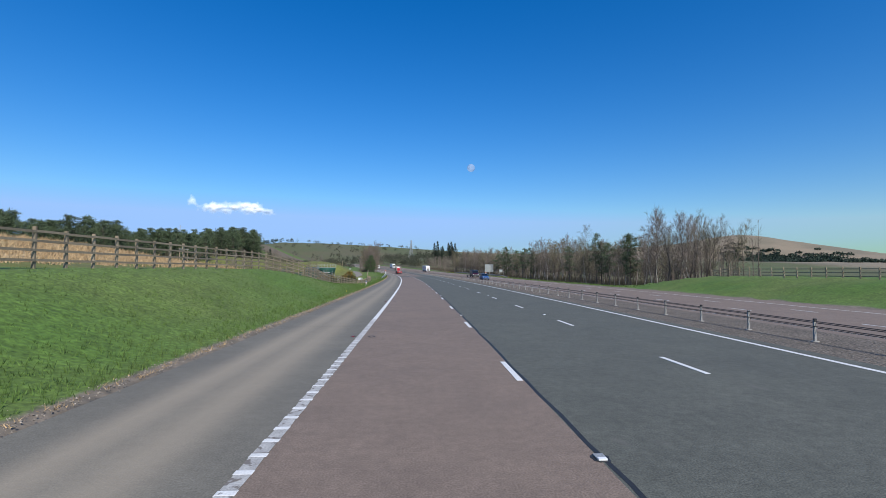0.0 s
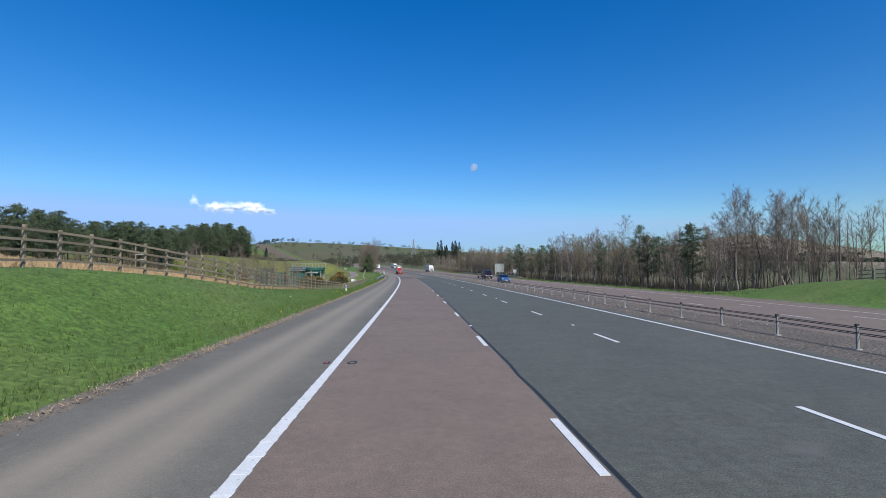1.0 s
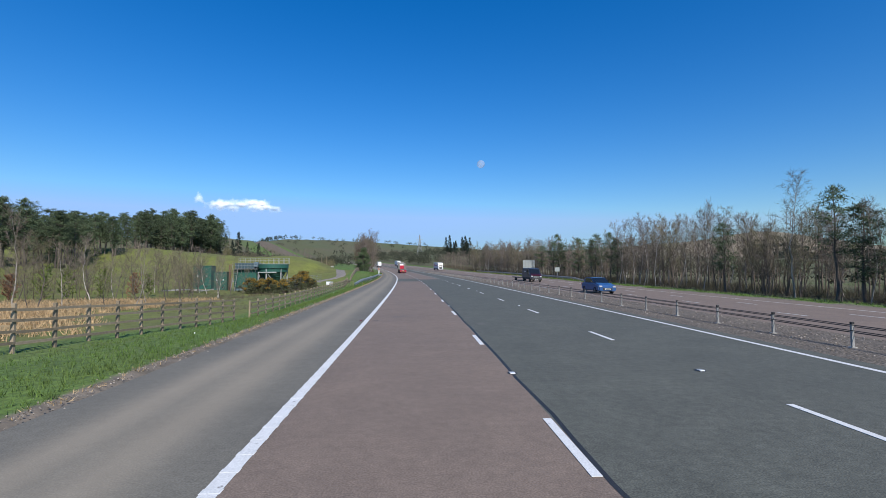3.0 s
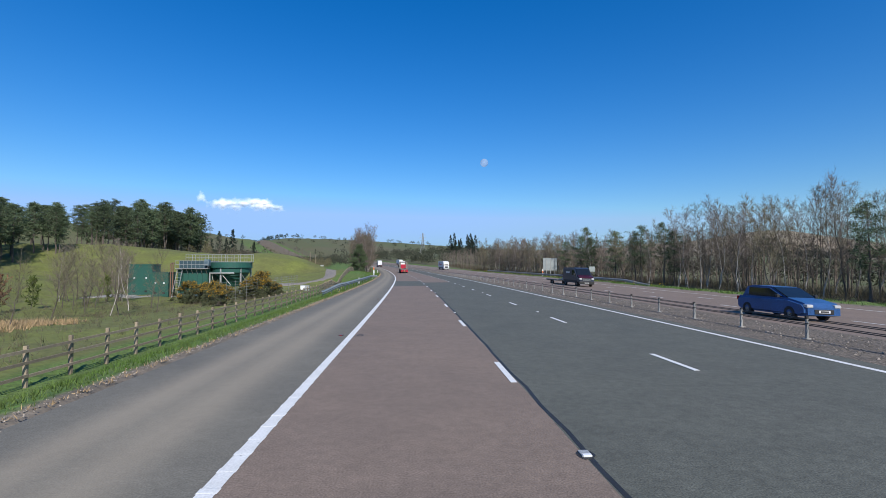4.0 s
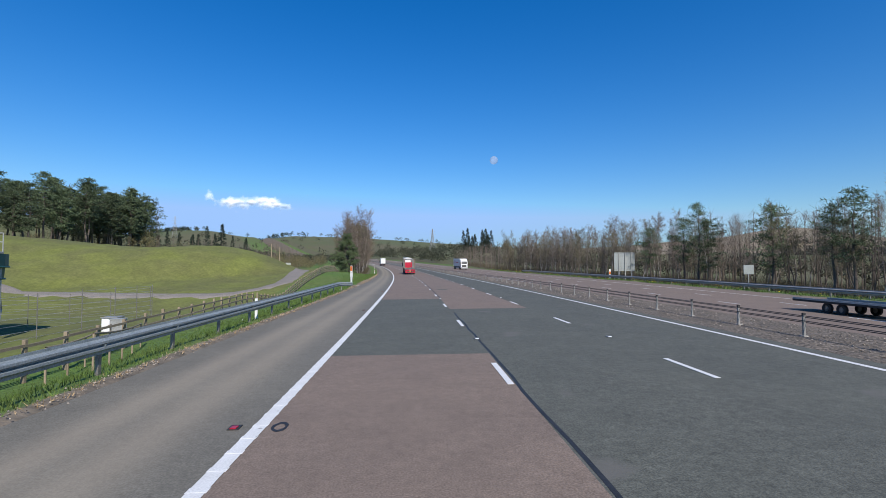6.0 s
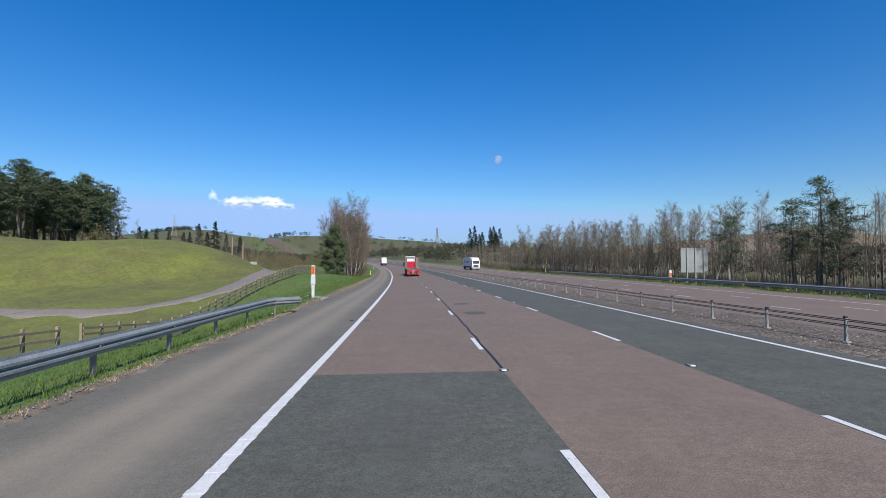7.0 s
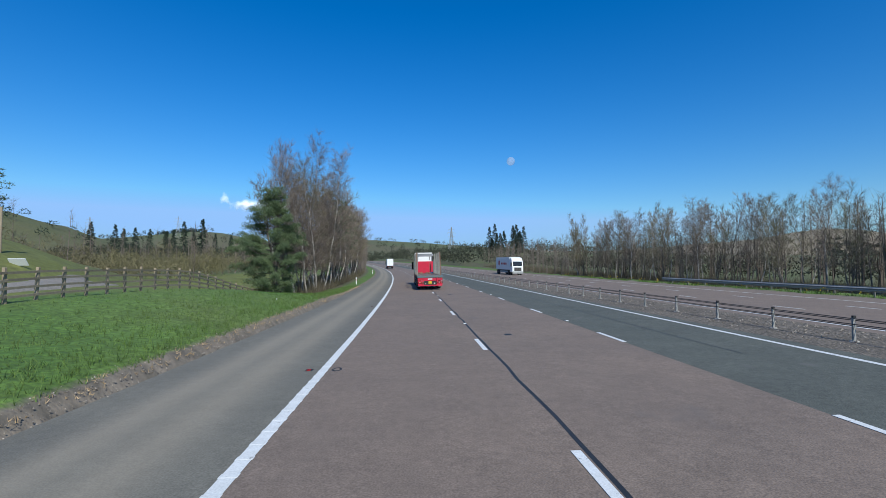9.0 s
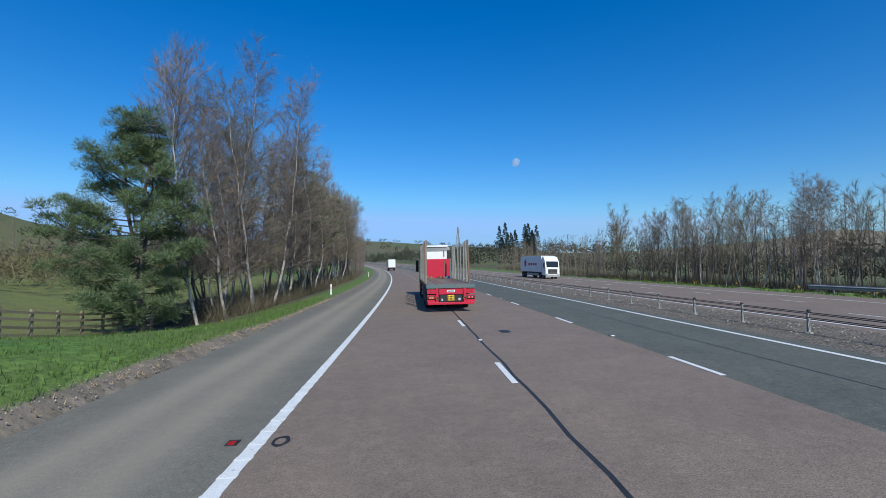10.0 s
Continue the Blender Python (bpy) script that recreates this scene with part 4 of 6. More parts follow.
def lamp_cluster(parent, x, z, y=-.10):
    h = box("lamp_housing", parent, M["black"], x - .24, x + .24, y, y + .08, z - .085, z + .085, bevel=.03, label="black rear lamp housing")
    for dx, mt in ((-.15, "lens_red"), (0, "lens_amber"), (.15, "lens_red")):
        bm = bmesh.new()
        if dx:
            bm_cyl(bm, .062, .055, .03, 20, pose(x + dx, y - .012, z, 90, 0, 0))
        else:
            bm_poly(bm, [(y - .025, z - .055), (y, z - .055), (y, z + .065), (y - .025, z + .06)], x - .06, x + .06)
        part("lens", bm, M[mt if dx or x < 0 else "lens_red"], h)
    box("lens", h, M["lens_clear"], x + .05, x + .10, y - .018, y, z - .05, z + .05, bevel=.006, label="clear reversing lens")
    box("lens", h, M["lens_clear"], x - .10, x - .05, y - .018, y, z - .05, z + .05, bevel=.006)


trailer = thing("flatbed_trailer", drive(249.0, 2.06), "long flatbed trailer with wooden deck, upright steel stakes and red tail", "trailer")
DZ = 1.43
for x in (-.42, .42):
    bm = bmesh.new()
    for z0, z1, w in ((1.25, 1.28, .08), (.86, .89, .08), (.88, 1.26, .012)):
        bm_box(bm, x - w, x + w, .25, 13.3, z0, z1)
    part("chassis_beam", bm, M["red"], trailer)
for i in range(9):
    box("cross_member", trailer, M["rust"], -1.2, 1.2, .7 + i * 1.5, .8 + i * 1.5, 1.26, 1.35, bevel=.01)
for i in range(18):
    x = -1.17 + i * 2.34 / 18
    stripe = i in (5, 12)
    o = box("deck_board", trailer, M["redstripe"] if stripe else M["planks"], x + .003, x + 2.34 / 18 - .003, .13, 13.45, 1.355, DZ + random.uniform(-.003, .003), bevel=.004)
for x0, x1 in ((-1.275, -1.175), (1.175, 1.275)):
    box("side_rail", trailer, M["blue"], x0, x1, .0, 13.5, 1.25, DZ + .012, bevel=.008, label="scuffed blue-grey side rail")
box("rear_beam", trailer, M["blue"], -1.275, 1.275, -.03, .12, 1.24, DZ + .015, bevel=.012, label="scuffed blue rear deck edge")
STAKES = (1.9, 2.9, 4.6, 6.3, 7.6, 9.4, 10.6, 12.0)
for i, y in enumerate(STAKES):
    for side in (-1, 1):
        bm = bmesh.new()
        lean = pose(0, 0, 0, random.uniform(-1.6, 1.6), random.uniform(-1.5, 1.5), 0)
        bm_box(bm, -.05, .05, -.06, .06, 0, 2.42, bevel=.012, m=lean)
        bm_box(bm, -.056, .056, -.066, .066, 2.22, 2.25, bevel=.004, m=lean)
        st = part("stake", bm, M["rust"] if (i, side) in ((1, -1), (0, 1)) else M["stake"], trailer, "rusty brown steel stake" if (i, side) in ((1, -1), (0, 1)) else "grey steel stake")
        st.location = (side * 1.215, y, DZ + .01)
        box("stake_pocket", st, M["rust"], -.075, .075, -.085, .085, -.19, .02, bevel=.008)
# headboard
hb_ = box("headboard", trailer, M["red"], -1.19, 1.19, 13.47, 13.53, DZ, DZ + 1.55, bevel=.012, label="bright red scratched headboard")
for x in (-1.22, 1.22):
    box("post", hb_, M["blue"], x - .05, x + .05, 13.44, 13.56, DZ, DZ + 1.6, bevel=.01, label="blue corner post")
box("slot", hb_, M["rust"], .72, .80, 13.455, 13.475, DZ + .25, DZ + 1.45, bevel=.004, label="dark slot in the headboard")
# tail
box("tail_panel", trailer, M["red"], -.62, .62, .02, .06, .92, 1.24, bevel=.006, label="red tail panel")
lp = box("maker_plate", trailer, M["white"], -.21, .21, .012, .022, 1.03, 1.15, bevel=.003, label="white plate with illegible dark bar")
box("bar", lp, M["black"], -.17, .17, .008, .013, 1.065, 1.115)
box("plate_board", trailer, M["black"], -.60, .60, .06, .12, .54, .92, bevel=.01)
npl = box("number_plate", trailer, M["yellow"], -.17, .17, .035, .05, .60, .88, bevel=.008, label="yellow number plate with dark bars")
for z0 in (.64, .76):
    for k in range(4):
        box("bar", npl, M["black"], -.135 + k * .072, -.09 + k * .072, .03, .036, z0, z0 + .08)
box("reversing_lamp", trailer, M["lens_clear"], .38, .50, .03, .08, .60, .72, bevel=.012)
box("reversing_lamp", trailer, M["lens_clear"], -.50, -.42, .03, .08, .58, .70, bevel=.012)
for side in (-1, 1):
    w = [(x if side > 0 else -x) for x in (.80, 1.24)]
    box("tail_panel", trailer, M["red"], min(w), max(w), .03, .06, .96, 1.22, bevel=.006, label="red tail panel")
    box("lamp_panel", trailer, M["red"], min(w), max(w), .05, .08, .52, .90, bevel=.006, label="red panel that carries a lamp")
    up = box("tail_upright", trailer, M["red"], side * .72 - .07, side * .72 + .07, -.02, .06, .42, 1.25, bevel=.01, label="red upright with rusty edges")
    bm = bmesh.new()
    for k in range(12):
        a0, a1 = k / 12 * 4.9 - .9, (k + 1) / 12 * 4.9 - .9
        d = Vector((math.cos(a1) - math.cos(a0), 0, math.sin(a1) - math.sin(a0))) * .075
        p0 = Vector((side * .72 + math.cos(a0) * .075, -.07, .72 + math.sin(a0) * .075))
        bm_cyl(bm, .022, .022, d.length * 1.15, 8, Matrix.Translation(p0 + d / 2) @ d.to_track_quat("Z", "Y").to_matrix().to_4x4())
    part("hook", bm, M["rust"], up, "rusty towing hook")
    lamp_cluster(trailer, side * 1.02, .76, .0)
    lettering("62", .14, M["black"], trailer, pose(side * 1.03, .027, 1.08, 90, 0, 0))
    for k in range(3):
        bm = bmesh.new()
        bm_cyl(bm, .008, .008, .12, 6, pose(side * (.88 + k * .14), .01, 1.2, 20, 15, 0))
        part("rope_hook", bm, M["rust"], trailer)
box("underrun_bar", trailer, M["red"], -1.2, 1.2, -.06, .06, .40, .52, bevel=.012, label="red underrun bar with chipped paint")
for y in (2.9, 4.25, 5.6):
    bm = bmesh.new()
    bm_cyl(bm, .07, .07, 2.0, 12, pose(0, y, .52, 0, 90, 0))
    part("axle", bm, M["rust"], trailer)
    for side in (-1, 1):
        wheel(trailer, side * 1.06, y, .52, .36, side)
        bm = bmesh.new()
        n = 12
        for ring in range(n):
            a0, a1 = math.radians(-10 + ring * 200 / n), math.radians(-10 + (ring + 1) * 200 / n)
            vs = []
            for rr in (.62, .635):
                for a in (a0, a1):
                    for x in (.84, 1.26):
                        vs.append(bm.verts.new((side * x, y + math.cos(a) * rr, .52 + math.sin(a) * rr)))
            for f in ((0, 1, 3, 2), (4, 6, 7, 5), (1, 5, 7, 3), (0, 2, 6, 4)):
                bm.faces.new([vs[q] for q in f])
        bmesh.ops.recalc_face_normals(bm, faces=bm.faces[:])
        part("mudguard", bm, M["steel"], trailer, "grey curved mudguard")
for side in (-1, 1):
    fl_ = box("mudflap", trailer, M["rubber"], min(side * .86, side * 1.25), max(side * .86, side * 1.25), 2.12, 2.14, .22, .95, bevel=.005)
    box("bar", fl_, M["dull_galv"], min(side * .92, side * 1.2), max(side * .92, side * 1.2), 2.11, 2.119, .26, .31)
    for z in (.55, .85):
        box("side_guard", trailer, M["dull_galv"], min(side * 1.2, side * 1.24), max(side * 1.2, side * 1.24), 6.5, 10.0, z, z + .1, bevel=.01, label="pale side guard rail")
    for y in (6.6, 8.2, 9.9):
        box("guard_post", trailer, M["dull_galv"], min(side * 1.17, side * 1.2), max(side * 1.17, side * 1.2), y - .04, y + .04, .5, 1.26, bevel=.006)
    for y in (1.6, 6.2, 8.0, 10.5, 12.5):
        box("marker_lamp", trailer, M["lens_amber"], min(side * 1.26, side * 1.285), max(side * 1.26, side * 1.285), y - .05, y + .05, 1.17, 1.23, bevel=.006)
    box("landing_leg", trailer, M["steel"], side * .85 - .06, side * .85 + .06, 10.6, 10.74, .45, 1.3, bevel=.01)
# timber bearers lying on the deck
for k, (x, n) in enumerate(((-.55, 5), (.45, 5))):
    for i in range(n):
        o = box("timber_bearer", None, M["timber"], x - .35 + i * .14, x - .35 + i * .14 + .11, 11.9 + random.uniform(0, .2), 13.2, DZ + .004, DZ + .10, bevel=.006)
        o.matrix_world = trailer.matrix_world
        tagged(o, "brown sawn timber bearer lying on a trailer deck", "timber", "timber bearers on the trailer")
        if i % 2:
            o2 = box("timber_bearer", None, M["timber"], x - .33 + i * .14, x - .33 + i * .14 + .11, 12.0 + random.uniform(0, .2), 13.1, DZ + .104, DZ + .19, bevel=.006)
            o2.matrix_world = trailer.matrix_world
            tagged(o2, "brown sawn timber bearer lying on a trailer deck", "timber", "timber bearers on the trailer")
for x in (-1.0, .95):
    bm = bmesh.new()
    bm_box(bm, x - .16, x + .16, 12.75, 13.3, DZ + .003, DZ + .14, bevel=.05)
    bmesh.ops.subdivide_edges(bm, edges=bm.edges[:], cuts=2)
    for v in bm.verts:
        v.co += Vector((random.uniform(-.02, .02), random.uniform(-.02, .02), random.uniform(-.03, .03) if v.co.z > DZ + .05 else 0))
    o = part("tarpaulin", bm, mat("blue_sheet%d" % x, (.03, .11, .38), (.02, .08, .3), .5, 4, 20, .1), None)
    o.matrix_world = trailer.matrix_world
    tagged(o, "crumpled blue tarpaulin lying on a trailer deck", "tarpaulin")

# ---------- tractor unit ----------
tractor = thing("tractor_unit", drive(249.0, 2.06), "dark blue and red tractor unit with white sleeper back", "lorry")
box("chassis", tractor, M["black"], -.45, .45, 10.9, 16.3, .75, 1.02, bevel=.02)
bm = bmesh.new()
bm_poly(bm, [(14.05, 1.05), (14.05, 3.55), (14.25, 4.0), (15.3, 4.05), (16.1, 3.3), (16.35, 2.0), (16.4, 1.05)], -1.24, 1.24)
bmesh.ops.bevel(bm, geom=bm.edges[:], offset=.07, segments=2, affect="EDGES")
cab_ = part("cab", bm, M["navy"], tractor, "dark blue sleeper cab")
box("back_panel", cab_, M["white"], -1.12, 1.12, 14.0, 14.06, 2.2, 3.6, bevel=.03, label="white cab back panel")
box("roof_deflector", cab_, M["white"], -1.1, 1.1, 14.2, 14.9, 3.98, 4.12, bevel=.04, label="white roof deflector")
for side in (-1, 1):
    a, b = sorted((side * 1.235, side * 1.255))
    box("side_window", cab_, M["glass"], a, b, 15.1, 15.95, 2.15, 2.9, bevel=.008)
    box("lower_panel", cab_, M["red"], a, b, 14.1, 16.2, 1.0, 1.55, bevel=.008, label="red lower side panel")
    a, b = sorted((side * 1.02, side * 1.24))
    box("side_fairing", cab_, M["black"], a, b, 13.85, 14.04, 1.2, 3.7, bevel=.03)
    a, b = sorted((side * 1.3, side * 1.55))
    mr = box("mirror", cab_, M["black"], a, b, 15.95, 16.15, 1.95, 2.95, bevel=.05, label="tall black wing mirror")
    box("mirror_glass", mr, M["glass"], a + .03, b - .03, 15.94, 15.955, 2.0, 2.9)
    wheel(tractor, side * 1.06, 12.0, .52, .36, side)
    wheel(tractor, side * 1.06, 13.2, .52, .36, side)
    wheel(tractor, side * 1.08, 15.3, .52, .34, side)
    a, b = sorted((side * .84, side * 1.26))
    box("wheel_guard", tractor, M["black"], a, b, 11.35, 13.8, 1.06, 1.12, bevel=.02)
    box("side_skirt", tractor, M["red"], a + (.3 if side > 0 else 0), b - (0 if side > 0 else .3), 13.85, 14.7, .35, 1.0, bevel=.03, label="red side skirt")
    box("tail_lamp", tractor, M["lens_red"], a + .1, a + .35, 11.28, 11.34, .80, .92, bevel=.01)
    fl_ = box("mudflap", tractor, M["rubber"], a, b, 11.3, 11.32, .25, 1.0, bevel=.004)
    box("bar", fl_, M["white"], a + .05, b - .05, 11.288, 11.299, .30, .38, label="row of white bars")
box("windscreen", cab_, M["glass"], -1.1, 1.1, 16.25, 16.36, 2.1, 3.0, bevel=.02)
for x in (-.75, .75):
    box("grab_bracket", cab_, M["black"], x - .03, x + .03, 13.92, 14.01, 3.2, 3.7, bevel=.01)


def box_lorry(s, l, facing, length, label, cab_h, box_mat, dark_back=False):
    e = thing("box_lorry", drive(s, l, facing), label, "lorry")
    b0 = 0.0
    body = box("box_body", e, box_mat, -1.25, 1.25, 0, length - 2.4, 1.15, 4.0, bevel=.03, label="white box body")
    for x in (-.62, .62):
        box("rear_door", body, box_mat, x - .58, x + .58, -.03, .004, 1.25, 3.9, bevel=.01)
        bm = bmesh.new()
        bm_cyl(bm, .02, .02, 2.5, 8, pose(x * .6, -.05, 2.55))
        part("lock_bar", bm, M["galv"], body)
    box("chassis", e, M["black"], -.9, .9, .2, length - .3, .7, 1.14, bevel=.03)
    bm = bmesh.new()
    y = length
    bm_poly(bm, [(y - 2.2, .6), (y - 2.2, 3.0), (y - 2.0, 3.9), (y - 1.2, 3.75), (y - .5, 3.1), (y - .12, 2.0), (y, .6)], -1.22, 1.22)
    bmesh.ops.bevel(bm, geom=bm.edges[:], offset=.06, segments=2, affect="EDGES")
    c = part("cab", bm, M["white"], e, "white cab with roof deflector")
    bm = bmesh.new()
    bm_poly(bm, [(y - .46, 3.0), (y - .44, 3.02), (y - .09, 2.05), (y - .12, 2.0)], -1.05, 1.05)
    part("windscreen", bm, M["glass"], c)
    gr = box("grille", c, M["black"], -.8, .8, y - .02, y + .03, .85, 1.7, bevel=.02)
    for z in (.95, 1.15, 1.35, 1.55):
        box("slat", gr, M["steel"], -.75, .75, y + .03, y + .045, z, z + .05)
    box("bumper", c, M["dull_galv"], -1.22, 1.22, y - .1, y + .06, .35, .72, bevel=.05)
    for side in (-1, 1):
        a, b_ = sorted((side * .75, side * 1.15))
        box("headlight", c, M["lens_clear"], a, b_, y - .02, y + .07, .75, .95, bevel=.03)
        a, b_ = sorted((side * 1.27, side * 1.5))
        box("mirror", c, M["black"], a, b_, y - .6, y - .42, 1.9, 2.8, bevel=.04)
        a, b_ = sorted((side * 1.215, side * 1.235))
        box("side_window", c, M["glass"], a, b_, y - 1.5, y - .6, 2.05, 2.75, bevel=.008)
        a, b_ = sorted((side * 1.1, side * 1.2))
        box("side_guard", e, M["dull_galv"], a, b_, 4.0, length - 4.2, .5, .9, bevel=.02)
        for yy in ((1.6, 2.8, length - 3.2, length - 1.5) if length > 9 else (1.6, length - 1.5)):
            wheel(e, side * 1.05, yy, .5, .3, side)
        box("tail_lamp", e, M["lens_red"], side * .9 - .15, side * .9 + .15, -.03, .02, .8, .92, bevel=.01)
        box("mudflap", e, M["rubber"], side * 1.0 - .22, side * 1.0 + .22, .9, .92, .25, .85, bevel=.004)
    return e


lo = box_lorry(316, 25.0, -1, 15.0, "white articulated box lorry with a red emblem on its side", 3.9, M["white"])
bm = bmesh.new()
bmesh.ops.create_circle(bm, cap_ends=True, segments=6, radius=.75)
o = part("emblem", bm, M["red"], lo, "red hexagonal emblem")
o.matrix_local = pose(1.256, 3.2, 2.7, 90, 0, 90)
for k in range(4):
    box("bar", lo, M["red"], 1.25, 1.256, 5.2 + k * 1.3, 6.2 + k * 1.3, 2.3, 2.75)
box_lorry(392, .3, 1, 8.5, "small white box lorry seen from behind", 3.2, M["white"])
box_lorry(452, 21.4, -1, 14.0, "white and blue articulated box lorry in the distance", 3.9, M["white"])


def van(s, l, facing, label, paint, lower, length=5.9, height=2.4, group=""):
    e = thing("panel_van", drive(s, l, facing), label, "van", group)
    y = length
    bm = bmesh.new()
    bm_poly(bm, [(0, .45), (.02, height - .2), (.2, height - .02), (y - 1.9, height), (y - 1.55, height - .12), (y - .85, 1.38), (y - .15, 1.12), (y, .85), (y, .45)], -.99, .99)
    es = [ed for ed in bm.edges if abs(ed.verts[0].co.x - ed.verts[1].co.x) < .01]
    bmesh.ops.bevel(bm, geom=es, offset=.12, segments=3, affect="EDGES")
    b = part("body", bm, paint, e)
    bm = bmesh.new()
    bm_poly(bm, [(y - 1.53, height - .2), (y - 1.47, height - .17), (y - .84, 1.43), (y - .9, 1.38)], -.86, .86)
    part("windscreen", bm, M["glass"], b)
    for side in (-1, 1):
        a, c = sorted((side * .98, side * 1.0))
        bm = bmesh.new()
        bm_poly(bm, [(y - 2.5, 1.4), (y - 2.5, height - .35), (y - 1.75, height - .35), (y - 1.15, 1.4)], a, c)
        part("side_window", bm, M["glass"], b)
        bm = bmesh.new()
        bm_box(bm, a - .005, c + .005, .5, y - .6, .45, .78, bevel=.01)
        part("sill", bm, lower, b)
        a2, c2 = sorted((side * 1.02, side * 1.24))
        box("mirror", b, M["black"], a2, c2, y - 1.35, y - 1.2, 1.35, 1.65, bevel=.03)
        for yy in (1.0, y - .95):
            wheel(e, side * .9, yy, .34, .23, side)
        box("headlight", b, M["lens_clear"], side * .78 - .16, side * .78 + .16, y - .18, y + .01, .88, 1.08, bevel=.04)
        box("tail_lamp", b, M["lens_red"], side * .9 - .06, side * .9 + .06, -.02, .03, .9, 1.4, bevel=.01)
    g = box("grille", b, M["black"], -.55, .55, y - .04, y + .015, .72, 1.0, bevel=.02)
    for z in (.78, .86, .94):
        box("slat", g, M["galv"], -.5, .5, y + .015, y + .025, z, z + .025)
    box("bumper", b, lower, -.98, .98, y - .1, y + .06, .30, .68, bevel=.06)
    p = box("number_plate", b, M["white"], -.26, .26, y + .06, y + .07, .42, .53)
    box("bar", p, M["black"], -.2, .2, y + .07, y + .075, .44, .51)
    return e


def car(s, l, facing):
    e = thing("hatchback_car", drive(s, l, facing), "blue hatchback car seen from the front", "car")
    bm = bmesh.new()
    bm_poly(bm, [(0, .35), (-.02, .75), (.12, .95), (3.3, .98), (4.1, .82), (4.28, .62), (4.3, .3), (3.9, .22), (.3, .22)], -.86, .86)
    es = [q for q in bm.edges if abs(q.verts[0].co.x - q.verts[1].co.x) < .01]
    bmesh.ops.bevel(bm, geom=es, offset=.1, segments=3, affect="EDGES")
    b = part("body", bm, M["silver"], e)
    bm = bmesh.new()
    bm_poly(bm, [(.15, .95), (.5, 1.42), (.9, 1.5), (2.1, 1.47), (3.15, .97)], -.72, .72)
    bmesh.ops.bevel(bm, geom=[q for q in bm.edges if abs(q.verts[0].co.x - q.verts[1].co.x) < .01], offset=.08, segments=2, affect="EDGES")
    r = part("roof", bm, M["silver"], e)
    bm = bmesh.new()
    bm_poly(bm, [(2.2, 1.43), (2.24, 1.45), (3.1, 1.03), (3.05, .99)], -.66, .66)
    part("windscreen", bm, M["glass"], r)
    for side in (-1, 1):
        a, c = sorted((side * .715, side * .735))
        bm = bmesh.new()
        bm_poly(bm, [(.7, 1.0), (.75, 1.38), (2.05, 1.38), (2.85, 1.0)], a, c)
        part("side_window", bm, M["glass"], r)
        for yy in (.75, 3.4):
            wheel(e, side * .78, yy, .31, .2, side)
        box("headlight", b, M["lens_clear"], side * .65 - .15, side * .65 + .15, 4.05, 4.3, .62, .76, bevel=.04)
        box("mirror", b, M["black"], min(side * .88, side * 1.02), max(side * .88, side * 1.02), 2.75, 2.9, .98, 1.12, bevel=.03)
        box("tail_lamp", b, M["lens_red"], side * .75 - .1, side * .75 + .1, -.03, .05, .7, .9, bevel=.02)
    box("grille", b, M["black"], -.45, .45, 4.25, 4.32, .34, .55, bevel=.02)
    p = box("number_plate", b, M["white"], -.26, .26, 4.32, 4.33, .4, .51)
    box("bar", p, M["black"], -.2, .2, 4.33, 4.334, .42, .49)
    return e


dv = van(152.0, 22.0, -1, "black panel van with a maroon nose", M["navy"], M["black"])
box("bonnet_cover", dv, M["maroon"], -.93, .93, 4.98, 5.84, 1.13, 1.30, bevel=.07, m=pose(0, 0, 0) @ Matrix.Translation((0, 5.4, 1.2)) @ Euler((-.32, 0, 0)).to_matrix().to_4x4() @ Matrix.Translation((0, -5.4, -1.18)), label="maroon bonnet")
for k in range(5):
    box("bar", dv, M["white"], .985, .992, 1.3 + k * .27, 1.5 + k * .27, 1.65, 1.88)
tr_ = thing("flat_trailer", drive(159.1, 22.0, -1), "low flat car trailer coupled behind a black van", "trailer")
box("bed", tr_, M["black"], -1.05, 1.05, 0, 5.2, .50, .62, bevel=.02)
for x in (-.9, .9):
    box("side_rail", tr_, M["dull_galv"], x * 1.13 - .03, x * 1.13 + .03, 0, 5.2, .6, .7, bevel=.01)
    for yy in (2.0, 2.8):
        wheel(tr_, x, yy, .26, .18, 1 if x > 0 else -1)
box("drawbar", tr_, M["black"], -.06, .06, 5.2, 7.1, .42, .52, bevel=.01)
box("winch", tr_, M["dull_galv"], -.25, .25, 4.8, 5.15, .62, 1.0, bevel=.04)
car(113.5, 18.0, -1)


# ---------- roadside posts, signs and boxes ----------
e = thing("marker_post", upright(gpt(74.0, -7.5), heading(74)), "short white marker post with blue top and red stripe", "marker post", "marker posts on the verge")
box("shaft", e, M["white"], -.07, .07, -.03, .03, -.2, .60, bevel=.015)
box("band", e, mat("blue_band", (.03, .12, .36), None, .5), -.074, .074, -.034, .034, .36, .52, bevel=.006, label="blue band")
box("reflector", e, M["red"], -.03, .03, -.038, -.03, .08, .32, label="red stripe")
for s in (157.0, 268.0, 330.0):
    e = thing("marker_post", upright(gpt(s, -7.1), heading(s)), "short white marker post on the verge", "marker post", "marker posts on the verge")
    box("shaft", e, M["white"], -.06, .06, -.03, .03, -.2, .95, bevel=.015)
    box("reflector", e, M["red"], -.03, .03, -.036, -.03, .5, .7)
ep = thing("emergency_post", upright(gpt(190.9, -6.75, .13), heading(189)) @ Matrix.Diagonal((1, 1, 1.07, 1)), "pale grey roadside emergency telephone post with orange sign", "telephone post")
bm = bmesh.new()
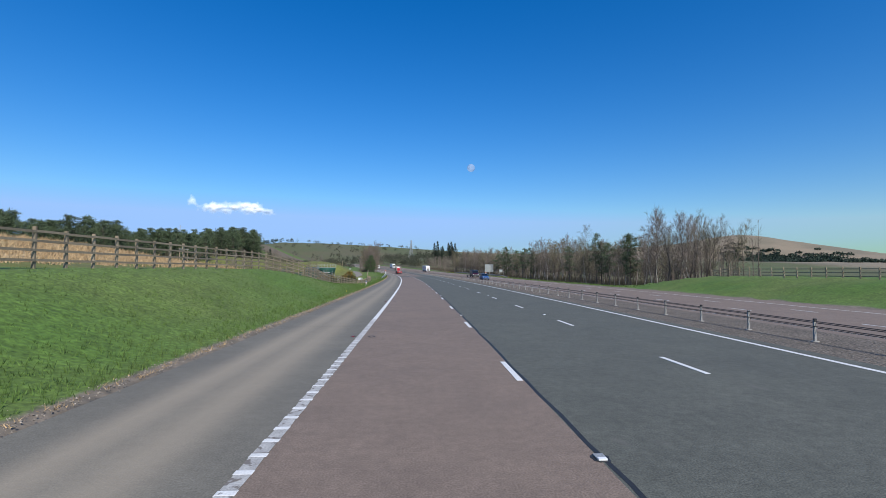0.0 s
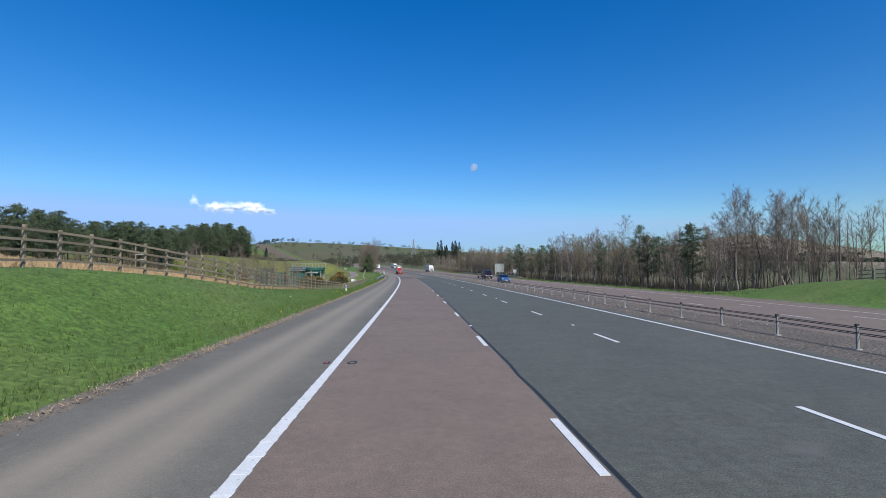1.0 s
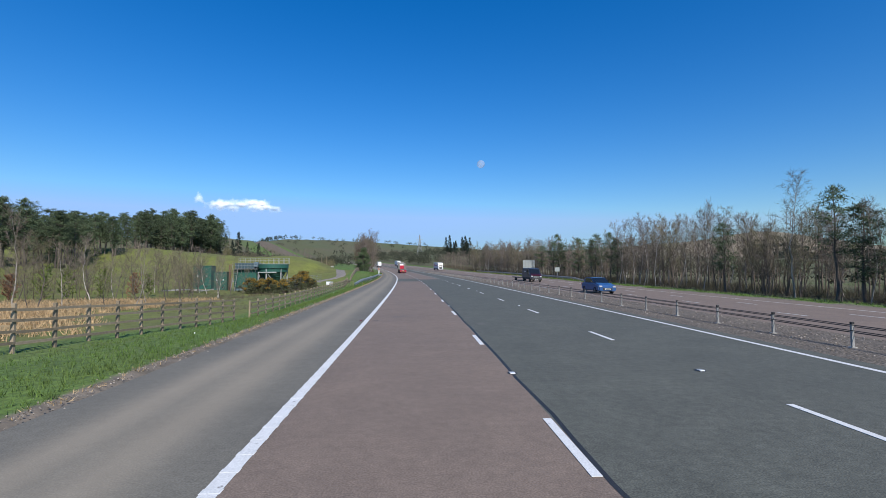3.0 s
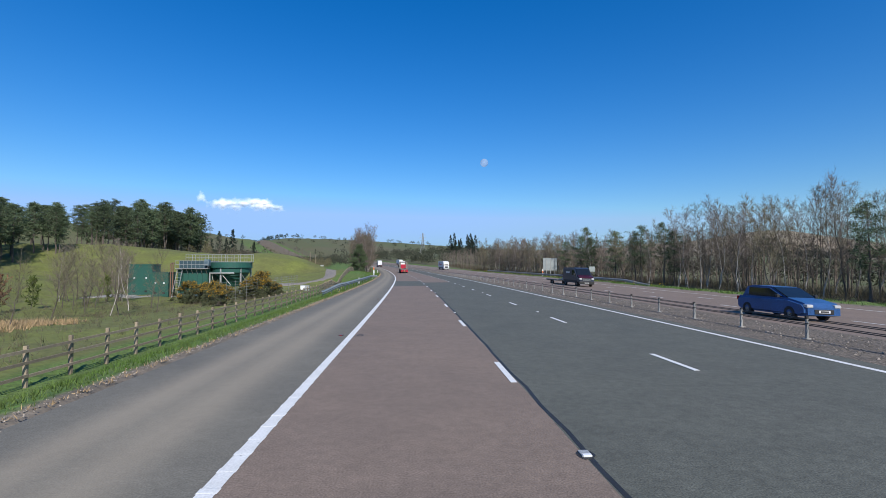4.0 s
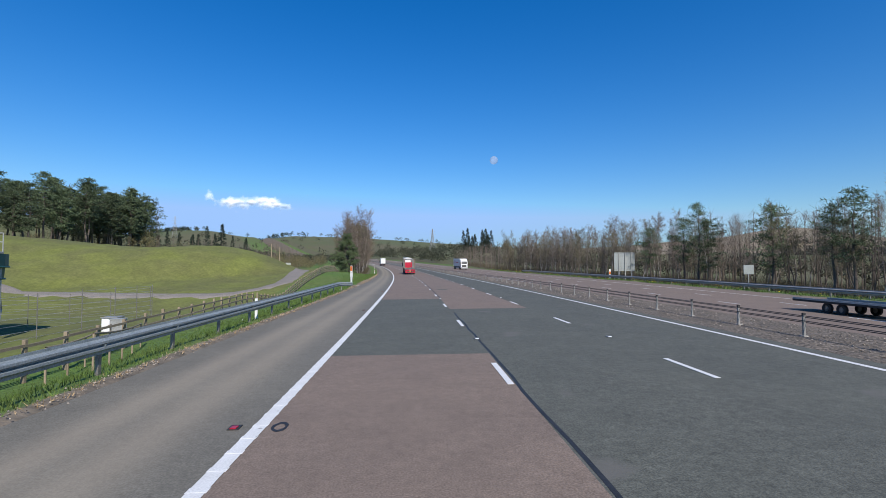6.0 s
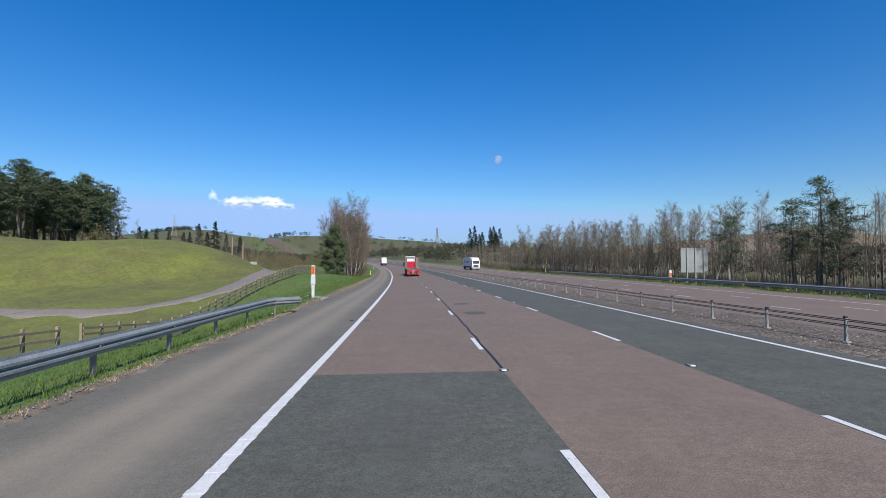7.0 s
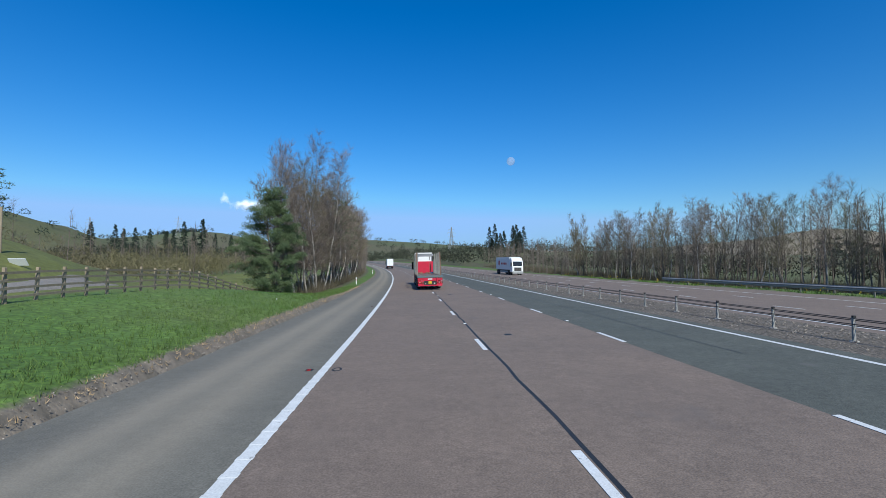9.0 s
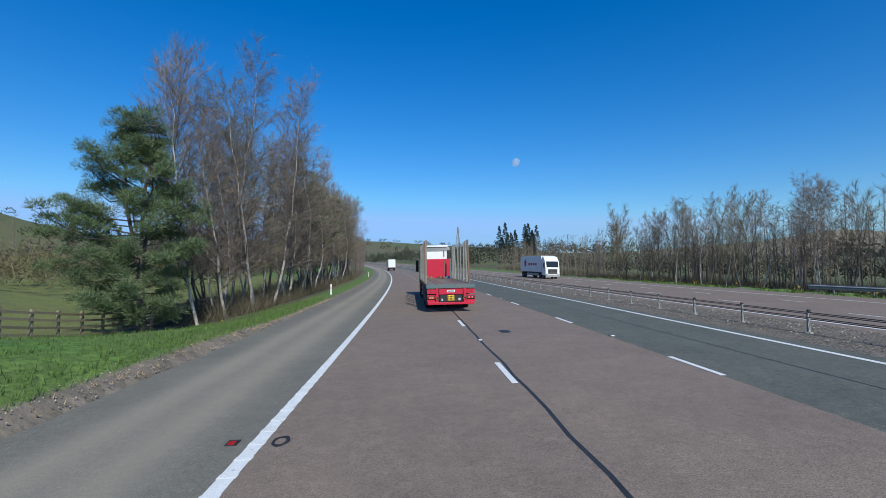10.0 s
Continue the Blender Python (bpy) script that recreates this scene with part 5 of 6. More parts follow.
rings = ((.10, -.2), (.10, .42), (.115, .62), (.125, .80), (.155, .82), (.155, 1.30), (.135, 1.37), (.135, 1.40), (.115, 1.46), (.125, 2.02), (.115, 2.08))
prev = None
for w, z in rings:
    cur = [bm.verts.new((x * w, y * w * .8, z)) for x, y in ((-1, -.75), (-.75, -1), (.75, -1), (1, -.75), (1, .75), (.75, 1), (-.75, 1), (-1, .75))]
    if prev:
        for k in range(8):
            bm.faces.new((prev[k], prev[(k + 1) % 8], cur[(k + 1) % 8], cur[k]))
    prev = cur
bm.faces.new(prev)
part("shaft", bm, mat("pale_grey_plastic", (.62, .64, .63), (.52, .54, .52), .5, 4, 30, .05, grain=.08), ep)
st = box("sign", ep, M["orange"], -.11, .11, -.112, -.103, 1.50, 2.02, bevel=.003, label="orange sign with a black handset and lettering")
v, f = tube_along([Vector((-.03 + .06 * math.cos(a), -.113, 1.76 + .085 * math.sin(a))) for a in np.linspace(-1.3, 1.3, 9)], .018, 6)
part("handset_mark", pydata("handset_mark", v, f, M["black"]), M["black"], st)
for txt, z, x in (("SOS", 1.57, 0), ("980", 1.965, 0), ("N", 1.89, .05)):
    lettering(txt, .085, M["black"], st, Matrix.Translation((x, -.1135, z)) @ Euler((math.pi / 2, 0, 0)).to_matrix().to_4x4())
for x0, x1, z in ((-.16, .16, 1.30), (-.15, .15, .80)):
    box("joint_band", ep, M["dull_galv"], x0, x1, -.127, .127, z, z + .025, bevel=.004, label="thin grey joint band")
e = thing("telephone_cabinet", upright(gpt(160.6, -15.6, -.35), heading(158)), "white steel cabinet behind the guard rail", "cabinet")
box("body", e, M["white"], -.38, .38, -.3, .3, 0, 1.05, bevel=.02)
dr = box("door", e, M["white"], -.34, .34, -.315, -.30, .12, .97, bevel=.006)
box("handle", dr, M["galv"], .24, .28, -.34, -.315, .6, .75, bevel=.006)
box("lid", e, M["dull_galv"], -.42, .42, -.34, .34, 1.05, 1.11, bevel=.015, label="grey lid")
e = thing("electricity_cabinet", upright(gpt(159.9, -14.9, -.12), heading(158)), "low grey steel cabinet beside a white one", "cabinet")
box("body", e, M["dull_galv"], -.3, .3, -.22, .22, 0, .8, bevel=.02)
box("lid", e, M["dull_galv"], -.33, .33, -.25, .25, .8, .85, bevel=.012)
# handrail of a stepped path
e = thing("handrail", Matrix.Identity(4), "pale tubular handrail beside steps down the bank", "handrail")
for l in (-8.4, -9.6):
    pts = [gpt(148 + k * .9, l - k * .35, 1.0) for k in range(9)]
    v, f = tube_along(pts, .03, 8)
    part("rail", pydata("rail", v, f, M["wood"]), M["wood"], e)
    for k in range(0, 9, 2):
        v, f = tube_along([gpt(148 + k * .9, l - k * .35, -.1), gpt(148 + k * .9, l - k * .35, 1.0)], .028, 8)
        part("post", pydata("post", v, f, M["wood"]), M["wood"], e)
# big sign turned to the opposite traffic
e = thing("road_sign", upright(gpt(226.2, 43.3, -.1), heading(226) - .12), "large road sign seen from its grey ribbed back", "road sign")
zt = 5.2 - float(ground_z(226.2, 43.3))
zb = zt - 3.8
box("panel", e, M["sign_back"], -.2, 4.0, -.02, .02, zb, zt, bevel=.008)
for k in range(6):
    box("rib", e, M["dull_galv"], -.2, 4.0, -.06, -.02, zb + .3 + k * .66, zb + .36 + k * .66, bevel=.004)
for x in (.7, 2.0, 3.3):
    box("post", e, M["dull_galv"], x - .08, x + .08, -.2, -.06, -.2, zt + .05, bevel=.015)
e = thing("road_sign", upright(gpt(187, 40.5, -.05), heading(187)), "small rectangular sign on one post, seen from behind", "road sign")
zt = 2.5 - float(ground_z(187, 40.5))
box("panel", e, M["sign_back"], -.65, .65, -.015, .015, zt - 1.1, zt, bevel=.006)
box("post", e, M["dull_galv"], -.04, .04, .015, .09, -.1, zt, bevel=.01)
e = thing("emergency_post", upright(gpt(232, 45.0), heading(231)), "tall white roadside post with orange sticker on the far verge", "marker post")
box("shaft", e, M["white"], -.2, .2, -.06, .06, -.1, 2.4, bevel=.02)
box("sticker", e, M["orange"], -.18, .18, -.068, -.061, 1.3, 1.9, label="orange sticker")
for s, l in ((233.2, -27.1), (233.0, -25.4)):
    bm = bmesh.new()
    bm_cyl(bm, .09, .07, 3.0, 10, pose(0, 0, 1.3))
    o = part("wooden_pole", bm, M["wood"], None)
    o.matrix_world = upright(gpt(s, l))
    tagged(o, "plain weathered wooden pole on the grass mound", "pole", "poles on the mound")
o = box("notice_board", None, M["white"], -.5, .5, -.02, .02, .0, .5, bevel=.01, m=pose(0, 0, .05, 35, 0, 0))
o.matrix_world = upright(gpt(232, -23.4), heading(221))
tagged(o, "tilted white and red board lying by the track", "board")


hp = thing("transformer_pole", upright(gpt(142, -65), heading(142) + .6), "pair of weathered wooden poles with steel crossbars", "utility pole")
for x in (-1.0, 1.0):
    bm = bmesh.new()
    bm_cyl(bm, .15, .11, 9.4, 10, pose(x, 0, 4.4))
    part("pole", bm, M["wood"], hp)
for z in (5.4, 6.6, 8.9):
    box("crossbar", hp, M["dull_galv"], -1.35, 1.35, -.22, -.12, z, z + .16, bevel=.01)
for x in (-1.1, 0, 1.1):
    bm = bmesh.new()
    for k in range(4):
        bm_cyl(bm, .09, .05, .1, 10, pose(x, -.17, 9.1 + k * .09))
    part("insulator", bm, M["rust"], hp)


# ---------- water treatment works ----------
def place(s, l, dz=0.0, turn=0.0):
    return upright(gpt(s, l, dz), heading(s) + turn)


TOP = 3.05  # height of the tank rims
gz0 = float(ground_z(163, -27))
tank = thing("settling_tank", place(163.5, -26.95), "round green steel settling tank tapering down between grey legs", "tank")
H_ = TOP - gz0
bm = bmesh.new()
prof = [(2.6, H_), (2.95, H_), (2.95, H_ - .75), (2.8, H_ - .75), (2.75, H_ - 1.45), (2.6, H_ - 1.45), (1.2, H_ - 3.6), (.4, H_ - 3.7)]
n = 36
for i in range(n):
    a = 2 * math.pi * i / n
    for r, z in prof:
        bm.verts.new((r * math.cos(a), r * math.sin(a), z))
bm.verts.ensure_lookup_table()
k = len(prof)
for i in range(n):
    for j in range(k - 1):
        bm.faces.new([bm.verts[q] for q in (i * k + j, ((i + 1) % n) * k + j, ((i + 1) % n) * k + j + 1, i * k + j + 1)])
bmesh.ops.recalc_face_normals(bm, faces=bm.faces[:])
part("shell", bm, M["green"], tank)
for z in (H_ - .78, H_ - 1.5, H_ - 2.0, H_ - 2.5):
    v, f = tube_along([Vector((math.cos(a) * rr, math.sin(a) * rr, z)) for rr in [2.98 if z > H_ - 1 else 2.8 if z > H_ - 1.6 else 2.62 - (H_ - 1.5 - z) * .66] for a in np.linspace(0, 2 * math.pi, 37)], .05, 6)
    part("hoop", pydata("hoop", v, f, M["green"]), M["green"], tank)
for i in range(6):
    a = math.pi * i / 3 + .3
    c = Vector((2.7 * math.cos(a), 2.7 * math.sin(a), 0))
    box("leg", tank, M["dull_galv"], c.x - .11, c.x + .11, c.y - .11, c.y + .11, -.3, H_ - .8, bevel=.02)
    a2 = a + math.pi / 3
    for lo_, hi_ in ((0, H_ - 1.8), (H_ - 1.8, 0)):
        v, f = tube_along([c + Vector((0, 0, lo_ + .2)), Vector((2.7 * math.cos((a + a2) / 2), 2.7 * math.sin((a + a2) / 2), (lo_ + hi_) / 2 + .1))], .05, 6)
        part("brace", pydata("brace", v, f, M["dull_galv"]), M["dull_galv"], tank)


def railing(parent, x0, x1, y, z, n, h=1.1, mt="dull_galv"):
    for hh in (h, h * .52):
        v, f = tube_along([Vector((x0, y, z + hh)), Vector((x1, y, z + hh))], .03, 6)
        part("rail", pydata("rail", v, f, M[mt]), M[mt], parent)
    for i in range(n + 1):
        x = x0 + (x1 - x0) * i / n
        v, f = tube_along([Vector((x, y, z)), Vector((x, y, z + h))], .03, 6)
        part("stanchion", pydata("stanchion", v, f, M[mt]), M[mt], parent)


wk = thing("walkway", place(163.5, -26.95), "grey steel walkway with handrails over the tanks", "walkway")
box("deck", wk, M["dull_galv"], -6.6, 3.1, -.5, .5, H_, H_ + .12, bevel=.02)
railing(wk, -6.5, 3.05, -.48, H_ + .12, 10)
railing(wk, -6.5, 3.05, .48, H_ + .12, 10)
lt = thing("filter_tank", place(163.5, -31.45) @ Matrix.Diagonal((.68, 1, 1, 1)), "long dark blue-green steel tank with walkway and brackets", "tank")
g1 = TOP - float(ground_z(163.5, -34))
box("shell", lt, M["green"], -3.2, 3.0, -2.6, 2.6, .6, g1 - .9, bevel=.05)
box("upper_shell", lt, mat("dark_blue_steel", (.035, .07, .085), (.05, .085, .10), .5, 1.5, 20, .05), -3.3, 2.2, -2.0, 2.7, g1 - .9, g1 + .25, bevel=.04, label="blue-grey upper tank")
box("base", lt, M["rail_blue"], -2.9, 2.8, -2.3, 2.3, -.2, .6, bevel=.04)
box("walk_plate", lt, M["dull_galv"], -3.3, 3.4, -3.3, -2.62, g1 - 1.0, g1 - .9, bevel=.01)
railing(lt, -3.3, 3.4, -3.25, g1 - .9, 8)
for i in range(7):
    x = -3 + i * .98
    v, f = tube_along([Vector((x, -3.2, g1 - 1.0)), Vector((x, -2.6, g1 - 1.8))], .05, 6)
    part("bracket", pydata("bracket", v, f, M["dull_galv"]), M["dull_galv"], lt)
    box("rib", lt, M["green"], x - .05, x + .05, -2.68, -2.6, .6, g1 - .95)
box("control_box", lt, M["rail_blue"], 2.4, 3.4, -2.9, -2.2, g1 - .5, g1 + .4, bevel=.03, label="blue control box")
ld = thing("ladder", place(160.1, -33.2), "sloping grey steel access ladder", "ladder")
for x in (-.35, .35):
    v, f = tube_along([Vector((x, -1.2, -.1)), Vector((x + .1, .3, g1 - .9))], .045, 6)
    part("stringer", pydata("stringer", v, f, M["dull_galv"]), M["dull_galv"], ld)
for i in range(11):
    u = (i + .5) / 11
    box("rung", ld, M["dull_galv"], -.35, .4, -1.2 + 1.5 * u - .08, -1.2 + 1.5 * u + .08, u * (g1 - .9), u * (g1 - .9) + .03)
for x in (-.75, -1.05):
    v, f = tube_along([Vector((x, 0, .1)), Vector((x, 0, g1 - .2)), Vector((x, .5, g1 - .1))], .09, 8)
    part("red_pipe", pydata("red_pipe", v, f, M["rust"]), M["rust"], ld, "rust-red vertical pipe")
pp = thing("pipework", place(160.6, -27.6), "grey horizontal pipe between the tanks", "pipe")
v, f = tube_along([Vector((-1.4, 0, 0)), Vector((-1.4, 0, g1 - 1.6)), Vector((2.0, 0, g1 - 1.6))], .14, 10)
part("pipe", pydata("pipe", v, f, M["dull_galv"]), M["dull_galv"], pp)
for s, l, w, d, h in ((168, -41.8, 3.5, 2.6, 4.8), (162.5, -36.35, 2.4, 2.2, 3.6)):
    c = thing("equipment_kiosk", place(s, l, -.05), "green steel equipment kiosk with doors and small labels", "kiosk", "kiosks at the works")
    box("body", c, M["green"], -w / 2, w / 2, -d / 2, d / 2, 0, h, bevel=.04)
    box("roof", c, M["green"], -w / 2 - .08, w / 2 + .08, -d / 2 - .08, d / 2 + .08, h, h + .1, bevel=.02)
    for k in range(2):
        x = -w / 4 + k * w / 2
        q = box("door", c, M["green"], x - w * .2, x + w * .2, -d / 2 - .03, -d / 2 - .002, .15, h - .4, bevel=.01)
        box("label", q, M["white"], x - .12, x + .12, -d / 2 - .04, -d / 2 - .031, h * .55, h * .55 + .22)
        box("vent", q, M["black"], x - .2, x + .2, -d / 2 - .045, -d / 2 - .031, .5, .8)
slab = box("concrete_slab", None, M["concrete"], -7, 3, -3.5, 3.5, -.25, .05, bevel=.02)
slab.matrix_world = place(164.5, -40)
tagged(slab, "pale concrete slab under the kiosks", "concrete slab")
mf = thing("mesh_fence", Matrix.Identity(4), "thin wire mesh fence on slim posts round the works", "fence")
fp = [(136 + k * 2.6, -18.3 - .4 * math.sin(k)) for k in range(14)] + [(172.5 - .2 * k, -20 - k * 2.8) for k in range(9)]
for s, l in fp:
    v, f = tube_along([gpt(s, l, -.3), gpt(s, l, 2.3)], .024, 6)
    part("post", pydata("post", v, f, M["steel"]), M["steel"], mf)
for h in np.arange(.15, 2.2, .34):
    v, f = tube_along([gpt(s, l, h) for s, l in fp], .008, 4)
    part("wire", pydata("wire", v, f, M["dull_galv"]), M["dull_galv"], mf)


# ---------- shrubs ----------
def gorse(seed, w, h, label):
    rnd = random.Random(seed)
    lv, lf, fv, ff, tv, tf = [], [], [], [], [], []
    for c in range(46):
        o = unit(rnd, 0, 1)
        ctr = Vector((o.x * w * .5 * rnd.uniform(.3, 1), o.y * w * .5 * rnd.uniform(.3, 1), .15 + o.z * h * .85))
        prism(tv, tf, Vector((ctr.x * .15, ctr.y * .15, -.15)), ctr, .025, .008, 4)
        for _ in range(150):
            q = unit(rnd, -.4, 1)
            blade(lv, lf, ctr + q * rnd.uniform(.05, .42), (q + unit(rnd) * .4).normalized(), rnd.uniform(.12, .26), .075, rnd)
        if ctr.z > h * rnd.uniform(.2, .75):
            for _ in range(170):
                q = unit(rnd, -.1, 1)
                blade(fv, ff, ctr + q * rnd.uniform(.2, .48), unit(rnd), rnd.uniform(.05, .1), .06, rnd)
    e = thing("gorse_bush", Matrix.Identity(4), label, "bush")
    part("stem", pydata("stem", tv, tf, M["bark"]), M["bark"], e)
    part("foliage", pydata("foliage", lv, lf, M["gorse_leaf"]), M["gorse_leaf"], e)
    part("blossom", pydata("blossom", fv, ff, M["gorse_flower"]), M["gorse_flower"], e, "dense golden-yellow blossom")
    return e


gb = [gorse(1, 4.2, 3.2, "gorse bush in golden-yellow flower"), gorse(2, 3.2, 2.3, "gorse bush partly in yellow flower")]
for i, (s, l, k) in enumerate(((149.3, -27.0, .92), (150.2, -25.4, 1.0), (148.9, -23.8, .86), (147.4, -19.4, 1.0), (147.9, -17.9, 1.02), (150.0, -23.1, .85), (146.7, -18.6, .80), (149.9, -16.9, .72), (135.0, -18.0, .62))):
    plant(gb[i % 2], s, l, k, group="gorse bushes before the works", dz=-.05)


# ---------- farm track, dropped over the ground ----------
def draped(name, line, width, material, label, category, ragged=.06):
    vs, fs = [], []
    sa = np.linspace(0, len(line) - 1, len(line) * 10)
    ps = [at(np.interp(u, range(len(line)), [a for a, _ in line]), np.interp(u, range(len(line)), [b for _, b in line]), 0, False) for u in sa]
    sl_ = [(np.interp(u, range(len(line)), [a for a, _ in line]), np.interp(u, range(len(line)), [b for _, b in line])) for u in sa]
    for i in range(len(ps)):
        a, b = sl_[max(i - 2, 0)], sl_[min(i + 2, len(sl_) - 1)]
        t = Vector((b[0] - a[0], b[1] - a[1])).normalized()
        for j in range(7):
            o = (j / 6 - .5) * width + random.uniform(-ragged, ragged)
            vs.append(gpt(sl_[i][0] - t.y * o, sl_[i][1] + t.x * o, .13 if 0 < j < 6 else -.25))
        if i:
            for j in range(6):
                k = (i - 1) * 7 + j
                fs.append((k, k + 1, k + 8, k + 7))
    ob = new(name, pydata(name, vs, fs, material, True))
    return tagged(ob, label, category, "", "structure")


draped("farm_track", [(202, -56), (200.5, -45), (199, -33), (199, -27), (199.6, -23), (201.3, -19.9), (204.8, -18.1), (211, -18.5), (217, -19.2), (224, -20), (230, -20.4), (236, -21.4)], 3.6,
       mat("track_gravel", (.25, .22, .19), (.19, .17, .145), .95, .6, 14, .5, grain=.3), "grey gravel farm track past the mound", "track")
pad = box("concrete_pad", None, M["concrete"], -.66, .62, -1.55, 1.55, -.3, 0, bevel=.012)
pad.matrix_world = Matrix.Translation(at(192.3, -6.68, .085)) @ Euler((0, .09, heading(192))).to_matrix().to_4x4()
tagged(pad, "pale concrete standing pad beside the telephone post", "concrete pad", "", "structure")
kb = box("kerb_stone", None, M["concrete"], -.06, .06, -1.6, 1.6, -.25, .1, bevel=.012)
kb.matrix_world = upright(at(192.3, -7.42, .13), heading(192))
tagged(kb, "weathered concrete edging at the back of a pad", "kerb", "", "structure")


# ---------- scattered growth ----------
def stuff(name, vs, fs, material, label, category):
    return tagged(new(name, pydata(name, vs, fs, material)), label, category, "", "stuff")


rs = random.Random(11)
vs, fs = [], []
for _ in range(36000):
    s = rs.uniform(-6, 262)
    l = -6.35 - abs(rs.gauss(0, 3.2))
    if l < fence_l(s) - 1:
        continue
    p = gpt(s, l, -.01)
    for _ in range(3):
        d = (Vector((0, 0, 1)) + unit(rs) * .55).normalized()
        blade(vs, fs, p + Vector((rs.uniform(-.06, .06), rs.uniform(-.06, .06), 0)), d, rs.uniform(.06, .17) * (1.5 if l > -7.6 else 1), rs.uniform(.012, .026), rs)
stuff("verge_grass", vs, fs, M["grass"], "short green grass of the verge", "grass")
vs, fs = [], []
for _ in range(2200):
    s = rs.uniform(-4, 262)
    p = gpt(s, -6.1 - abs(rs.gauss(0, .2)), -.01)
    for _ in range(4):
        d = (Vector((0, 0, .8)) + unit(rs) * .8).normalized()
        blade(vs, fs, p + Vector((rs.uniform(-.06, .06), rs.uniform(-.06, .06), 0)), d, rs.uniform(.05, .14), rs.uniform(.012, .022), rs)
stuff("withered_grass", vs, fs, M["dry"], "withered grass fringe beside the hard shoulder", "grass")
vs, fs = [], []
for _ in range(6500):
    s, l = rs.uniform(20, 124), 0
    l = float(fence_l(s)) - 2.2 - abs(rs.gauss(0, 11)) - 2.5 * rs.random() - 8 * float(sm(88, 104, s))
    p = gpt(s, l, -.03)
    h = rs.uniform(.25, .6)
    for _ in range(13):
        d = (Vector((0, 0, 1)) + unit(rs) * .6).normalized()
        blade(vs, fs, p + Vector((rs.uniform(-.2, .2), rs.uniform(-.2, .2), 0)), d, h * rs.uniform(.6, 1.1), rs.uniform(.03, .06), rs)
stuff("dry_grass", vs, fs, M["dry"], "tan tussocks of dead grass in the field", "grass")
vs, fs = [], []
for _ in range(4600):
    s = rs.uniform(74, 420)
    p = gpt(s, rs.triangular(45, 64, 56), -.05)
    h = rs.triangular(.4, 4.2, 1.2)
    for _ in range(16):
        d = (Vector((0, 0, 1)) + unit(rs) * .7).normalized()
        blade(vs, fs, p + unit(rs) * .25, d, h * rs.uniform(.5, 1.1), rs.uniform(.02, .045), rs)
for _ in range(3600):
    side = rs.random()
    s, l = (rs.triangular(250, 400, 255), rs.uniform(-16.5, -9.8)) if side < .75 else (rs.uniform(104, 152), rs.uniform(-40, -14))
    p = gpt(s, l, -.05)
    h = rs.triangular(.4, 3.0, .9) if side < .75 else rs.uniform(.2, .7)
    for _ in range(18):
        d = (Vector((0, 0, 1)) + unit(rs) * .7).normalized()
        blade(vs, fs, p + unit(rs) * .25, d, h * rs.uniform(.5, 1.1), rs.uniform(.015, .03), rs)
stuff("undergrowth", vs, fs, M["shrub"], "brown leafless undergrowth beneath the trees", "scrub")
vs, fs = [], []
for _ in range(2600):
    s = rs.uniform(70, 300)
    l = 33.6 + abs(rs.gauss(0, 2.4))
    p = gpt(s, l, -.02)
    for _ in range(6):
        d = (Vector((0, 0, 1)) + unit(rs) * .6).normalized()
        blade(vs, fs, p + Vector((rs.uniform(-.3, .3), rs.uniform(-.3, .3), 0)), d, rs.uniform(.15, .4), rs.uniform(.03, .06), rs)
stuff("far_verge_grass", vs, fs, M["grass"], "longer green grass along the far verge", "grass")
vs, fs = [], []
for _ in range(70):
    near = rs.random() < .1
    s, l = (rs.uniform(0, 262), -6.5 - abs(rs.gauss(0, 1.5))) if near else (rs.uniform(150, 300), 33.8 + abs(rs.gauss(0, 1.0)))
    p = gpt(s, l, .12 if near else .3)
    for _ in range(5 if near else 9):
        blade(vs, fs, p + unit(rs) * (.05 if near else .25), unit(rs, .2, 1), .07 if near else .09, .06 if near else .07, rs)
stuff("dandelions", vs, fs, M["dandelion"], "yellow spring flowers dotted over the verges", "flowers")


def stone(vs, fs, p, r, rnd):
    o = len(vs)
    for d in ((1, 0, 0), (-1, 0, 0), (0, 1, 0), (0, -1, 0), (0, 0, 1), (0, 0, -1)):
        vs.append(p + Vector(d) * r * rnd.uniform(.6, 1.3))
    for a, b, c in ((0, 2, 4), (2, 1, 4), (1, 3, 4), (3, 0, 4), (2, 0, 5), (1, 2, 5), (3, 1, 5), (0, 3, 5)):
        fs.append((o + a, o + b, o + c))


vs, fs = [], []
for _ in range(9500):
    s = rs.uniform(0, 262)
    l = -6.24 + rs.gauss(0, .17)
    stone(vs, fs, gpt(s, min(l, -6.06), .01) if l < -5.95 else at(s, l, .005), rs.uniform(.007, .024), rs)
for _ in range(5500):
    s = rs.uniform(40, 270)
    stone(vs, fs, at(s, rs.uniform(11.7, 15.0), .01), rs.uniform(.015, .045), rs)
stuff("loose_stones", vs, fs, mat("stones", (.31, .265, .215), (.20, .175, .15), .9, .5, 10, 0, island=.45), "loose stones along the verge and central reserve", "stones")
vs, fs = [], []
for _ in range(12):
    s = rs.uniform(0, 250)
    p = gpt(s, -6.6 - abs(rs.gauss(0, 2)), .08)
    stone(vs, fs, p, rs.uniform(.02, .05), rs)
stuff("litter", vs, fs, M["white"], "scraps of white litter on the verge", "litter")

